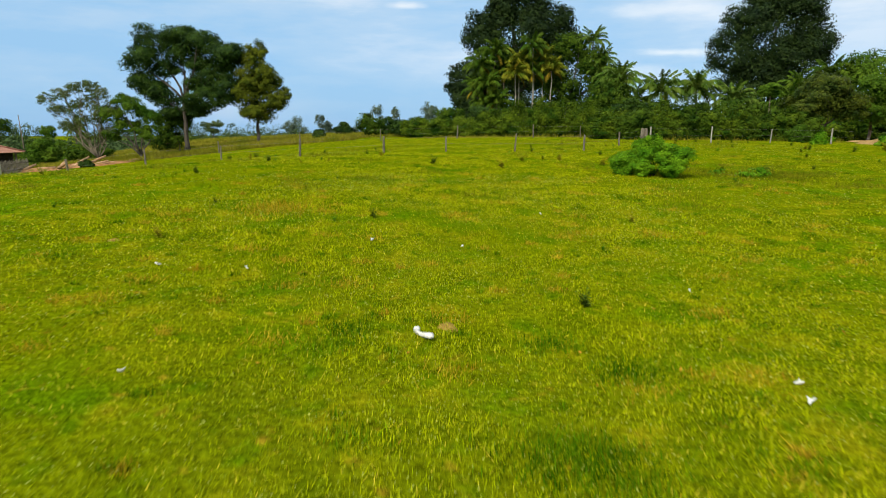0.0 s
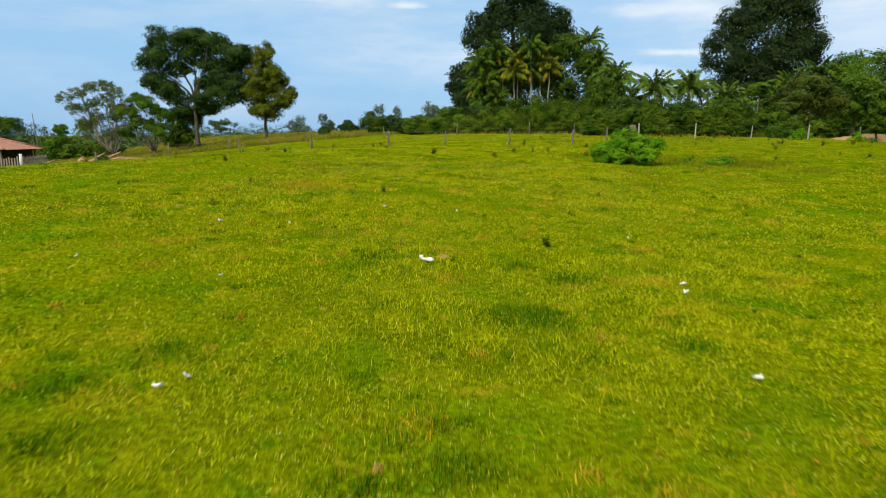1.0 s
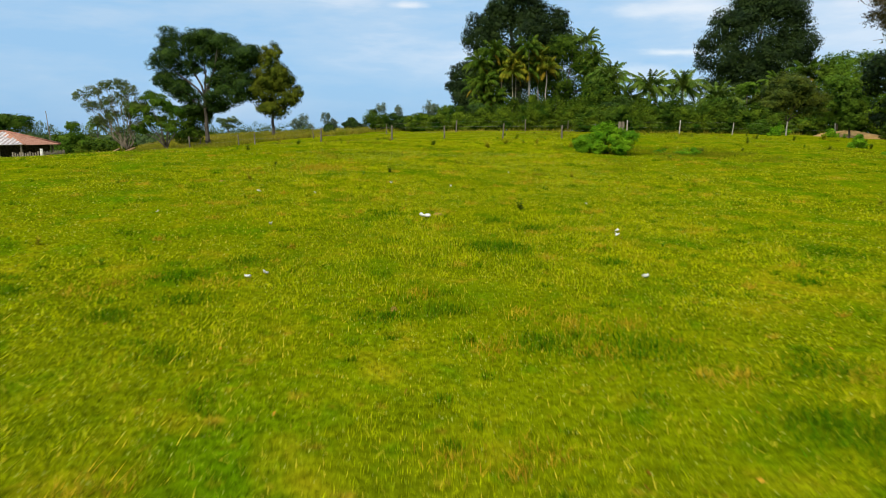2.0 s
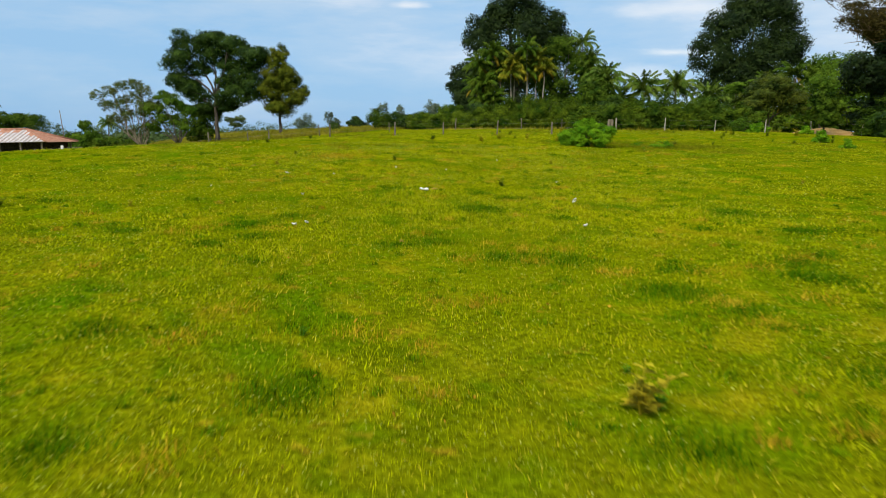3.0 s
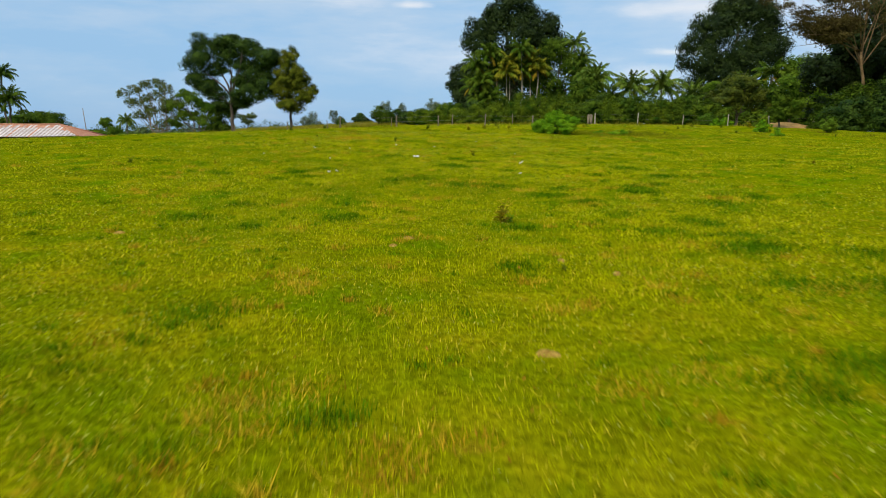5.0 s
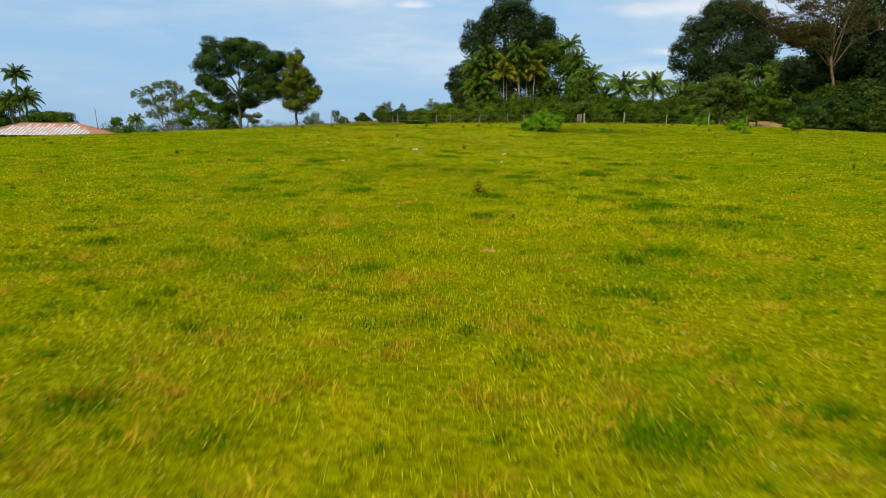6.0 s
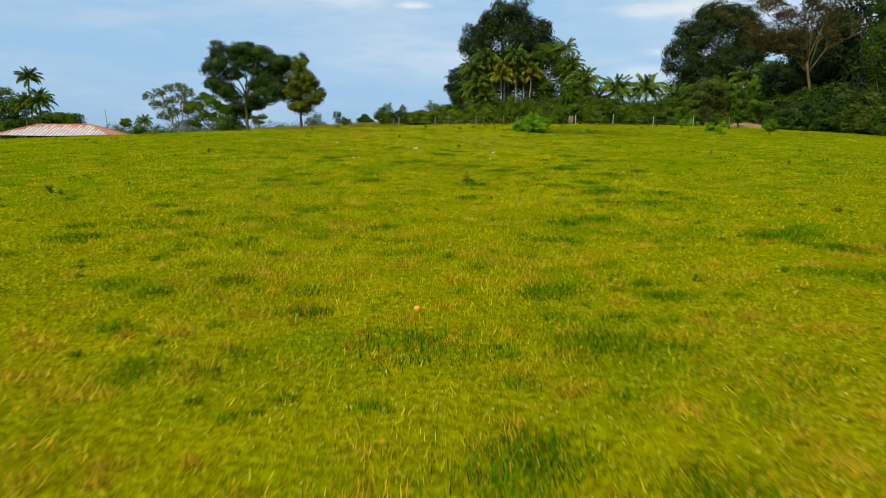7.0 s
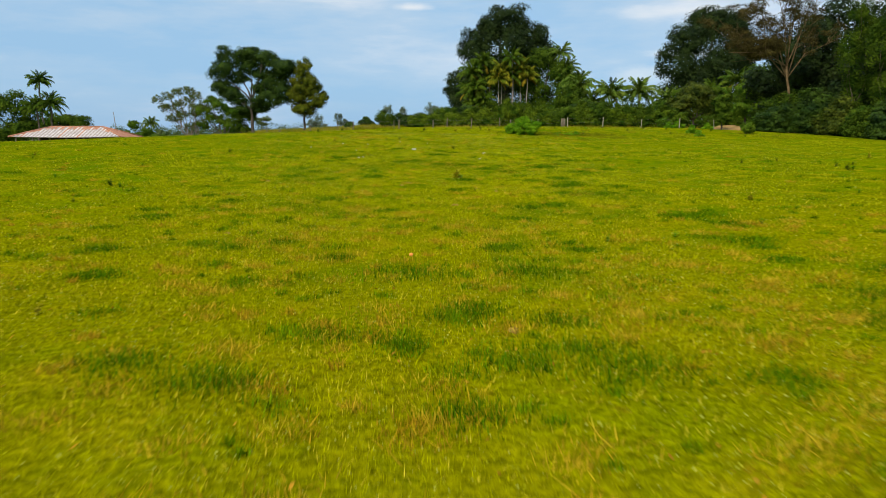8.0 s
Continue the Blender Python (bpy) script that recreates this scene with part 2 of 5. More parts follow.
M_soil = material("bare_reddish_soil", (0.25, 0.115, 0.045), (0.42, 0.23, 0.10), scale=1.6, fine=9, bump=0.9, patch=[((0.12, 0.12, 0.02), 1.1, 0.54, 0.66)])
M_sand = material("pale_sandy_soil", (0.34, 0.20, 0.065), (0.47, 0.30, 0.115), scale=0.9, fine=8, bump=0.6)
M_twigbark = material("brown_twig_bark", (0.10, 0.068, 0.034), (0.18, 0.125, 0.066), scale=1.5, fine=12, bump=0.5)
M_rail = material("grey_fence_wood", (0.24, 0.21, 0.17), (0.44, 0.40, 0.33), scale=5, fine=40, bump=0.7, streak=(4, 4, 0.5))
M_fruit = material("orange_peel", (0.72, 0.24, 0.045), (0.82, 0.33, 0.08), scale=14, fine=120, bump=0.2, rough=0.5)
M_tile = material("terracotta_roof_tiles", (0.34, 0.155, 0.10), (0.48, 0.25, 0.17), scale=2.5, fine=18, bump=0.6)
M_sheet = material("greyed_roof_sheet", (0.40, 0.37, 0.375), (0.58, 0.55, 0.56), scale=1.5, fine=14, bump=0.4, rough=0.6)
M_pink = material("dusty_pink_roof_tiles", (0.27, 0.22, 0.205), (0.39, 0.34, 0.325), scale=2.5, fine=18, bump=0.6)
M_white = material("whitewashed_post", (0.48, 0.46, 0.42), (0.68, 0.66, 0.60), scale=4, fine=30, bump=0.3)
M_plank = material("old_corral_planks", (0.16, 0.13, 0.095), (0.34, 0.29, 0.22), scale=4, fine=30, bump=0.7, streak=(0.6, 4, 4))
M_log = material("felled_log_wood", (0.32, 0.18, 0.09), (0.52, 0.34, 0.20), scale=2, fine=14, bump=0.7)

# ---- ground ----
# height of the hill: a gentle slope and broad swells, spaced 25 m apart
SWELL = 24.0
SWELLS_Y, SWELLS_X = (-30, -5, 20, 45, 72, 100), (-50, -25, 0, 25, 50)
HEIGHTS = (-1.232, 0.506, -0.143, -0.17, -1.208, 2.317, -0.886, -0.262, 0.87, 1.987, -0.601, 2.374, 0.353, -0.703, -0.589, -1.199, 0.802, 1.366, 1.258, 2.172, 1.238, -1.654, 1.793, -0.125, 0.511, -1.242, 3.746, 1.635, 0.704, 3.924)
BASE, SLOPE = -1.931, -0.384


def gz(x, y):
    x, y = np.asarray(x, float), np.asarray(y, float)
    cx, cy = np.clip(x, -62, 62), np.clip(y, -48, 104)
    z = BASE + SLOPE * cy / 50
    for i, sy in enumerate(SWELLS_Y):
        for j, sx in enumerate(SWELLS_X):
            z = z + HEIGHTS[i * 5 + j] * np.exp(-((cx - sx) ** 2 + (cy - sy) ** 2) / (2 * SWELL * SWELL))
    z = z + 1.1 * np.exp(-(((x + 32) / 22.0) ** 2 + ((y - 122) / 14.0) ** 2) / 2)
    z = z + 2.1 * np.exp(-(((x + 51) / 13.0) ** 2 + ((y - 124) / 12.0) ** 2) / 2)
    west = np.clip((-x - 8) / 16, 0, 1)
    off = np.maximum(np.maximum(np.abs(x) - 75, (y - 130 + 6 * west) * (1 + 2.2 * west)), -y - 60)
    far = np.clip(off / 160.0, 0, 1)
    far = far * far * (3 - 2 * far)
    z = z * (1 - far) + (-3.5) * far
    return z + 0.03 * np.sin(x * 0.9 + 1.3 * np.sin(y * 0.5)) * np.sin(y * 0.8 + np.sin(x * 0.4)) * (1 - far)


def mesh_from(name, verts, faces, material_, smooth=False):
    me = bpy.data.meshes.new(name)
    verts, faces = np.asarray(verts, np.float32), np.asarray(faces, np.int32)
    k = faces.shape[1]
    me.vertices.add(len(verts))
    me.vertices.foreach_set("co", verts.ravel())
    me.loops.add(faces.size)
    me.loops.foreach_set("vertex_index", faces.ravel())
    me.polygons.add(len(faces))
    me.polygons.foreach_set("loop_start", np.arange(0, faces.size, k, dtype=np.int32))
    me.polygons.foreach_set("use_smooth", np.full(len(faces), smooth))
    me.update(calc_edges=True)
    me.materials.append(material_)
    return me


def spaced(lo, hi, near_lo, near_hi, step, grow):
    mid = list(np.arange(near_lo, near_hi + 1e-6, step))
    up, s, v = [], step, near_hi
    while v < hi:
        s *= grow
        v += s
        up.append(v)
    dn, s, v = [], step, near_lo
    while v > lo:
        s *= grow
        v -= s
        dn.append(v)
    return np.array(dn[::-1] + mid + up)


gx, gy = spaced(-3500, 3500, -40, 45, 0.9, 1.12), spaced(-600, 4500, -48, 60, 0.9, 1.1)
GX, GY = np.meshgrid(gx, gy)
GZ = gz(GX, GY)
nx = len(gx)
idx = np.arange(GX.size).reshape(GX.shape)
gf = np.stack([idx[:-1, :-1], idx[:-1, 1:], idx[1:, 1:], idx[1:, :-1]], -1).reshape(-1, 4)
ground = new("ground", mesh_from("ground", np.stack([GX, GY, GZ], -1).reshape(-1, 3), gf, M_ground, True))
tagged(ground, "gently rising green pasture hill with dry patches", "ground", kind="structure")

# ---- helpers for things ----


def part(name, me, parent, label="", m=None):
    ob = new(name, me)
    ob.parent = parent
    if m is not None:
        ob.matrix_basis = m
    if label:
        tagged(ob, label)
    return ob


def thing(name, x, y, label, category, group="", z=None, rz=0.0, sink=0.0):
    ob = new(name)
    ob.empty_display_size = 0.2
    ob.matrix_basis = pose(x, y, (float(gz(x, y)) if z is None else z) - sink, 0, 0, rz)
    return tagged(ob, label, category, group)


def tube(name, pts, radii, material_, sides=8, seed=0, rough=0.0):
    """A tapered, slightly uneven tube along points, closed at its ends."""
    rng = np.random.default_rng(seed)
    pts = np.array(pts, float)
    vs, fs = [], []
    for i, p in enumerate(pts):
        d = pts[min(i + 1, len(pts) - 1)] - pts[max(i - 1, 0)]
        d /= np.linalg.norm(d) + 1e-9
        a = np.cross(d, (0, 1, 0.01) if abs(d[1]) < 0.9 else (1, 0, 0))
        a /= np.linalg.norm(a)
        b = np.cross(d, a)
        for k in range(sides):
            w = 2 * math.pi * k / sides
            r = radii[i] * (1 + rough * rng.uniform(-1, 1))
            vs.append(p + r * (math.cos(w) * a + math.sin(w) * b))
    for i in range(len(pts) - 1):
        for k in range(sides):
            k2 = (k + 1) % sides
            fs.append((i * sides + k, i * sides + k2, (i + 1) * sides + k2, (i + 1) * sides + k))
    for e, c in ((0, pts[0]), (len(pts) - 1, pts[-1])):
        vs.append(c)
        for k in range(0, sides, 2):
            q = (e * sides + k, e * sides + (k + 1) % sides, e * sides + (k + 2) % sides, len(vs) - 1)
            fs.append(q if e else q[::-1])
    return mesh_from(name, vs, fs, material_, True)


def bent(a, b, n, wobble, rng):
    a, b = np.array(a, float), np.array(b, float)
    out = []
    for i in range(n + 1):
        t = i / n
        p = a + (b - a) * t
        if 0 < i < n:
            p = p + rng.normal(0, wobble, 3) * (1, 1, 0.4)
        out.append(p)
    return out


def leaves(name, blobs, count, size, material_, seed, lumps=14, lump=0.42, hang=0.15, fill=0.5, sprays=9, loose=0.40):
    """A crown of many small pointed leaves on sprays, the sprays gathered in lumps over large rounded forms
    (x, y, z, rx, ry, rz), with gaps between them; the leaves face outwards from their spray."""
    rng = np.random.default_rng(seed)
    count, size = int(count * 1.9), size * 0.74
    subs, weight, outward = [], [], []
    for bx, by, bz, rx, ry, rz in blobs:
        for _ in range(lumps):
            d = rng.normal(size=3)
            d /= np.linalg.norm(d)
            if d[2] < -0.55 and bz > rz * 1.3:
                d[2] *= -0.4
            k = rng.uniform(0.50, 0.76)
            s = lump * rng.uniform(0.7, 1.25)
            centre = np.array((bx + rx * d[0] * k, by + ry * d[1] * k, bz + rz * d[2] * k))
            for _ in range(sprays):
                e = rng.normal(size=3) + d * 0.5 + (0, 0, 0.25)
                e /= np.linalg.norm(e)
                q = s * rng.uniform(0.34, 0.62)
                subs.append((*(centre + np.array((rx, ry, rz)) * s * 0.74 * e), rx * q, ry * q, rz * q * 0.8))
                weight.append((rx * ry * rz) ** (2 / 3) * q * q)
                outward.append(d * 0.7 + e)
        subs.append((bx, by, bz, rx * 0.72, ry * 0.72, rz * 0.72))
        weight.append((rx * ry * rz) ** (2 / 3) * fill * 2.0)
        outward.append(np.zeros(3))
    subs, outward, weight = np.array(subs), np.array(outward), np.array(weight) / np.sum(weight)
    pick = rng.choice(len(subs), count, p=weight)
    d = rng.normal(size=(count, 3))
    d /= np.linalg.norm(d, axis=1)[:, None]
    r = rng.uniform(0.55, 1.1, count)[:, None]
    c = subs[pick, :3] + subs[pick, 3:] * d * r
    nrm = d * 0.8 + outward[pick] * 0.55 + rng.normal(size=(count, 3)) * loose + np.array((0, 0, 0.4))
    nrm /= np.linalg.norm(nrm, axis=1)[:, None]
    t = np.cross(nrm, rng.normal(size=(count, 3)))
    t /= np.linalg.norm(t, axis=1)[:, None] + 1e-9
    t[:, 2] -= hang
    b = np.cross(nrm, t)
    ln = size * rng.uniform(0.65, 1.5, count)[:, None]
    wd = ln * rng.uniform(0.26, 0.42, count)[:, None]
    v = np.stack([c - t * ln * 0.5 + b * wd, c - t * ln * 0.5 - b * wd, c + t * ln * 0.6], 1).reshape(-1, 3)
    f = np.arange(count * 3).reshape(-1, 3)
    return mesh_from(name, v, f, material_)


def tree(name, x, y, label, category, height, radius, blobs, count, size, leaf, bark, seed, fork=0.5, limbs=None, lean=(0, 0), group="", lumps=14, lump=0.42, fill=0.5, more=1.5, twigs=0, wobble=0.2):
    """A tapered trunk with a limb to each large form of the crown, all rising from the ground."""
    rng = np.random.default_rng(seed)
    t = thing(name, x, y, label, category, group, sink=0.15)
    top = np.array((lean[0], lean[1], height * fork))
    trunk = bent((0, 0, 0), top, 5, radius * wobble, rng)
    part("trunk", tube("trunk", trunk, [radius * (1.5 if i == 0 else 1.0 - 0.09 * i) for i in range(6)], bark, 10, seed, 0.08), t)
    for i, bl in enumerate(blobs if limbs is None else blobs[:limbs]):
        end = np.array(bl[:3]) + rng.normal(0, 0.25, 3) * np.array(bl[3:])
        start = trunk[-1] if i < 3 else trunk[-2]
        pts = bent(start, end, 4, np.linalg.norm(end - start) * 0.05, rng)
        limb = part("limb", tube("limb", pts, [radius * k for k in (0.52, 0.42, 0.32, 0.22, 0.10)], bark, 7, seed + i, 0.08), t)
        for _ in range(twigs):
            d = rng.normal(size=3) * (1, 1, 0.6) + (0, 0, 0.5)
            out = np.array(bl[:3]) + np.array(bl[3:]) * d / np.linalg.norm(d) * rng.uniform(0.7, 1.05)
            a = pts[int(rng.integers(2, 5))]
            part("twig", tube("twig", bent(a, out, 3, np.linalg.norm(out - a) * 0.07, rng), [radius * k for k in (0.16, 0.12, 0.08, 0.03)], bark, 5, seed + i), limb)
    part("crown", leaves("crown", blobs, int(count * more), size * 1.12, leaf, seed + 50, lumps, lump, fill=fill), t)
    return t


def shrub(name, x, y, label, blobs, count, size, leaf, seed, group="", category="shrub", lumps=8, lump=0.42):
    rng = np.random.default_rng(seed)
    t = thing(name, x, y, label, category, group, sink=0.08)
    thin = min(1.0, max(bl[5] for bl in blobs) / 1.6)
    for i in range(3):
        bl = blobs[i % len(blobs)]
        end = np.array(bl[:3]) + rng.normal(0, 0.3, 3) * np.array(bl[3:])
        part("stem", tube("stem", bent((0.12 * (i - 1), 0.05 * i, 0), end, 3, 0.08, rng), [r * thin for r in (0.07, 0.06, 0.045, 0.02)], M_bark, 6, seed + i), t)
    part("foliage", leaves("foliage", blobs, int(count * 1.25), size * 1.15, leaf, seed + 50, lumps, lump, fill=0.7), t)
    return t


def frond(name, length, material_, seed, start, end, pairs=26, width=1.0):
    """One feather leaf: a midrib that curves from one elevation to another, in degrees, with two rows of broad hanging leaflets."""
    rng = np.random.default_rng(seed)
    vs, fs = [], []
    rib = [np.zeros(3)]
    for i in range(pairs):
        u = (i + 0.5) / pairs
        a = radians(start + (end - start) * u ** 1.3)
        rib.append(rib[-1] + np.array((math.cos(a), 0, math.sin(a))) * length / pairs)
    for i in range(pairs):
        a, b = rib[i], rib[i + 1]
        w = 0.05 * (1 - i / pairs) + 0.014
        k = len(vs)
        vs += [a + (0, w, 0), a - (0, w, 0), b - (0, w, 0), b + (0, w, 0)]
        fs.append((k, k + 1, k + 2, k + 3))
        u = i / pairs
        if u < 0.10:
            continue
        step = b - a
        ln = width * math.sin(math.pi * min(1, 0.24 + u * 0.68)) * rng.uniform(0.8, 1.2)
        for s in (-1, 1):
            along = step / np.linalg.norm(step)
            tip = a + along * ln * 0.55 + np.array((0, s * ln * 0.55, -ln * rng.uniform(0.35, 0.9)))
            k = len(vs)
            vs += [a, a + step * 1.25, tip + step * 0.35, tip]
            fs.append((k, k + 1, k + 2, k + 3))
    return mesh_from(name, vs, fs, material_)


def palm(x, y, label, trunk_h, radius, length, leaf, seed, count=15, bark=None, group="", lean=(0, 0), width=1.0, old=0):
    """A slender trunk with a crown of arching fronds: young ones upright, older ones drooping below, the oldest yellowed."""
    rng = np.random.default_rng(seed)
    t = thing("palm_tree", x, y, label, "palm", group, sink=0.1)
    pts = bent((0, 0, 0), (lean[0], lean[1], trunk_h), 6, radius * 0.5, rng)
    part("trunk", tube("trunk", pts, [radius * (1.35 if i == 0 else 1 - 0.04 * i) for i in range(7)], bark or M_bark, 9, seed, 0.06), t)
    kinds = [frond("frond", length * k, leaf, seed + i, s, e, width=width) for i, (k, s, e) in enumerate(((0.9, 84, 20), (1.0, 66, -40), (1.0, 44, -66), (0.85, 14, -84)))]
    dead = frond("frond", length * 0.75, M_oldfrond, seed + 9, -8, -88, width=width * 0.8) if old else None
    for i in range(count):
        m = pose(*pts[-1], 0, 0, 0) @ pose(0, 0, 0, 0, 0, i * 137.5 + rng.uniform(-14, 14)) @ pose(0, 0, 0, rng.uniform(-18, 18), rng.uniform(-10, 10), 0)
        if i >= count - old:
            part("frond", dead, t, "yellowed old frond hanging down", m)
        else:
            part("frond", kinds[i * 4 // count], t, m=m)
    return t


# ---- trees and palms on the left side of the hill ----
tree("shade_tree", -38.5, 95, "tall dark green broadleaf tree with round crown", "tree", 20, 0.40,
     [(-3.7, 0.5, 16.4, 3.7, 3.8, 2.6), (3.7, 0.4, 16.6, 3.0, 3.4, 2.2), (-5.7, -0.4, 14.0, 2.9, 3.2, 2.8), (6.9, 0, 14.4, 3.5, 3.6, 2.9), (-5.4, 0.3, 10.7, 3.0, 3.2, 2.4), (4.7, 0.8, 11.6, 4.0, 3.8, 3.2), (-3.0, 0, 8.4, 3.0, 3.0, 1.9), (4.0, -0.6, 8.1, 3.6, 3.4, 2.2),
      (-0.2, 1.0, 17.4, 3.3, 3.4, 1.8), (0.4, 0.8, 14.8, 3.2, 3.2, 2.0), (7.2, 0, 9.6, 3.0, 3.0, 2.8), (1.8, 0, 6.6, 2.6, 2.6, 1.4), (-2.0, 0.2, 6.3, 2.2, 2.2, 1.3), (2.0, 1.2, 10.4, 2.4, 2.2, 1.8), (-3.0, 0.8, 12.8, 2.7, 2.8, 2.0), (2.4, 1.0, 13.4, 2.4, 2.6, 1.8), (-4.6, 0.5, 9.4, 2.6, 2.6, 1.9)],
     31000, 0.27, M_dark, M_bark, 11, fork=0.40, limbs=10, lumps=13, lump=0.40, fill=1.3, twigs=2)
tree("shade_tree", -27.6, 95, "olive green tree with tapering leafy crown", "tree", 16, 0.30,
     [(0.2, 0, 13.0, 2.0, 2.2, 2.4), (0.6, 0, 10.2, 3.1, 3.2, 2.9), (-1.5, 0, 7.2, 2.7, 2.8, 2.6), (2.9, 0, 7.2, 2.8, 2.8, 2.8), (0.6, 0, 4.8, 3.2, 3.0, 2.0), (-0.6, 0, 9.0, 2.6, 2.6, 2.2)],
     12500, 0.28, M_olive, M_bark, 12, fork=0.3, lumps=14, lump=0.38, twigs=2)
tree("thin_tree", -48.5, 88, "sparse greyish tree with thin spreading branches", "tree", 12, 0.19,
     [(-6.4, 0, 9.2, 1.2, 1.4, 1.1), (-5.2, 0.3, 7.7, 1.5, 1.5, 1.3), (-4.4, 0, 9.8, 1.4, 1.5, 1.2), (-2.3, 0, 10.7, 1.5, 1.6, 1.3), (0.0, 0, 10.8, 1.5, 1.6, 1.3), (1.2, 0, 9.9, 1.5, 1.6, 1.3), (-0.8, 0.4, 8.8, 1.8, 1.6, 1.5), (-3.0, 0.3, 7.9, 1.8, 1.7, 1.5), (-1.6, 0, 5.9, 2.0, 1.8, 1.6), (-3.8, 0, 5.6, 1.5, 1.4, 1.2), (0.9, 0, 7.0, 1.9, 1.8, 1.7), (2.4, 0.2, 7.8, 1.5, 1.5, 1.5), (-0.4, 0.3, 4.0, 1.7, 1.5, 1.3), (1.8, 0.2, 4.8, 1.6, 1.5, 1.4)],
     7400, 0.17, M_thin, M_palebark, 13, fork=0.10, lumps=22, lump=0.30, fill=0.22, twigs=9, wobble=0.3)
tree("forked_tree", -42.4, 88, "low green tree forking close to the ground", "tree", 9, 0.26,
     [(-4.0, 0, 6.5, 2.0, 2.2, 2.0), (-2.0, 0, 8.4, 1.4, 1.6, 1.1), (-0.2, 0, 7.2, 2.2, 2.2, 1.8), (1.7, 0, 5.6, 1.9, 2.0, 1.8), (-1.8, 0.4, 4.9, 2.0, 2.0, 1.5), (-3.8, 0, 3.6, 1.3, 1.4, 1.0), (0.4, 0.4, 4.0, 1.7, 1.7, 1.2)],
     7200, 0.23, M_fresh, M_bark, 14, fork=0.12, lumps=12, lump=0.38, fill=0.35, twigs=3)
tree("spreading_tree", -44.0, 123, "low spreading tree far down the slope", "tree", 5, 0.16,
     [(-1.1, 0, 3.0, 1.3, 1.4, 0.9), (1.0, 0, 3.2, 1.4, 1.4, 0.9), (0, 0, 2.0, 1.6, 1.4, 0.8)], 1000, 0.26, M_far, M_bark, 9, fork=0.5, lumps=8)
tree("young_tree", -40.4, 97, "dark small tree under the tall shade tree", "tree", 6, 0.13, [(0, 0, 5.0, 2.2, 2.2, 1.9), (-1.6, 0, 5.6, 1.7, 2, 1.7), (1.2, 0, 5.8, 1.8, 2, 1.7), (-2.0, 0, 3.4, 1.9, 2, 1.6), (-0.6, 0, 2.2, 1.9, 2, 1.6), (-3.0, 0, 1.8, 1.6, 1.6, 1.3)], 4200, 0.28, M_mid, M_bark, 15, fork=0.35)
shrub("shrub", -46.5, 108, "leafy shrub in the tall grass behind the trees", [(0, 0, 0.7, 2.2, 2.2, 0.8), (2.8, 0, 0.5, 1.8, 2, 0.7)], 1200, 0.26, M_olive, 17)
shrub("shrub", -59, 108, "leafy shrub in the tall grass behind the trees", [(0, 0, 1.2, 2.4, 2.2, 1.2), (-3.4, 0, 1.0, 2.6, 2.2, 1.2)], 2400, 0.28, M_mid, 18)
tree("young_tree", -63.2, 100, "small fresh green tree behind the yard", "tree", 6, 0.12, [(0, 0, 3.6, 1.6, 1.6, 1.5), (1.4, 0, 2.6, 1.5, 1.5, 1.2), (-1.3, 0, 2.4, 1.5, 1.5, 1.2), (0.3, 0, 1.6, 1.8, 1.6, 1.0)], 1900, 0.28, M_fresh, M_bark, 29, fork=0.3)
shrub("shrub", -47.4, 82.4, "small dark bush beside the felled logs", [(0, 0, 0.5, 0.9, 0.8, 0.6), (0.7, 0, 0.4, 0.7, 0.7, 0.45)], 700, 0.2, M_dark, 36)
shrub("shrub", -63, 92, "low green shrub at the edge of the yard", [(0, 0, 0.8, 2.0, 1.6, 1.0), (2.2, 0, 0.6, 1.6, 1.4, 0.8), (-2.4, 0, 0.9, 2.0, 1.6, 1.0)], 1700, 0.24, M_mid, 37)
shrub("shrub", -70, 106, "leafy shrub beyond the yard", [(0, 0, 1.3, 4.0, 3, 1.5), (-4, 0, 1.0, 3.4, 3, 1.2)], 3000, 0.34, M_mid, 19)
tree("broad_tree", -101, 112, "dense green tree beside the farm shed", "tree", 14, 0.5,
     [(-4, 0, 10.8, 6, 5, 4.4), (2.8, 0, 10.0, 4.8, 5, 4.2), (3.6, 0, 5.0, 3.6, 4, 3.4), (0, 0, 4.8, 8.4, 5, 4.6), (-14, 0, 10, 7, 5, 6)], 8500, 0.46, M_mid, M_bark, 16, fork=0.35, fill=0.8)
palm(-101.8, 127, "tall palm with dark feathery crown", 17.0, 0.24, 4.1, M_mid, 21, 26)
palm(-88.3, 108, "shorter palm beside the tall palm", 10.2, 0.24, 4.5, M_mid, 22, 30)
palm(-91.4, 108, "shorter palm beside the tall palm", 9.6, 0.24, 4.3, M_mid, 23, 28)
palm(-80, 140, "small lone palm beyond the shed", 6.8, 0.16, 3.0, M_palm, 24, 22)
tree("broad_tree", -118, 163, "low round tree beyond the shed roof", "tree", 9, 0.35, [(-5, 0, 7.2, 5.6, 4, 3.2), (4, 0, 7.6, 6.0, 4, 3.4), (0, 0, 9.4, 5.0, 4, 2.4)], 4200, 0.5, M_mid, M_bark, 25, fork=0.3)
tree("young_tree", -80, 130, "small green tree behind the shed", "tree", 7, 0.15, [(0, 0, 5.8, 1.7, 1.8, 1.6), (-2.2, 0, 3.4, 2.4, 2, 1.6), (1.8, 0, 3.2, 2.2, 2, 1.6)], 1900, 0.36, M_fresh, M_bark, 26, fork=0.4)
shrub("shrub", -66, 118, "bushy green shrub beyond the yard", [(0, 0, 1.0, 4, 3, 1.2), (-4, 0, 1.2, 4, 3, 1.4)], 2600, 0.36, M_mid, 27)
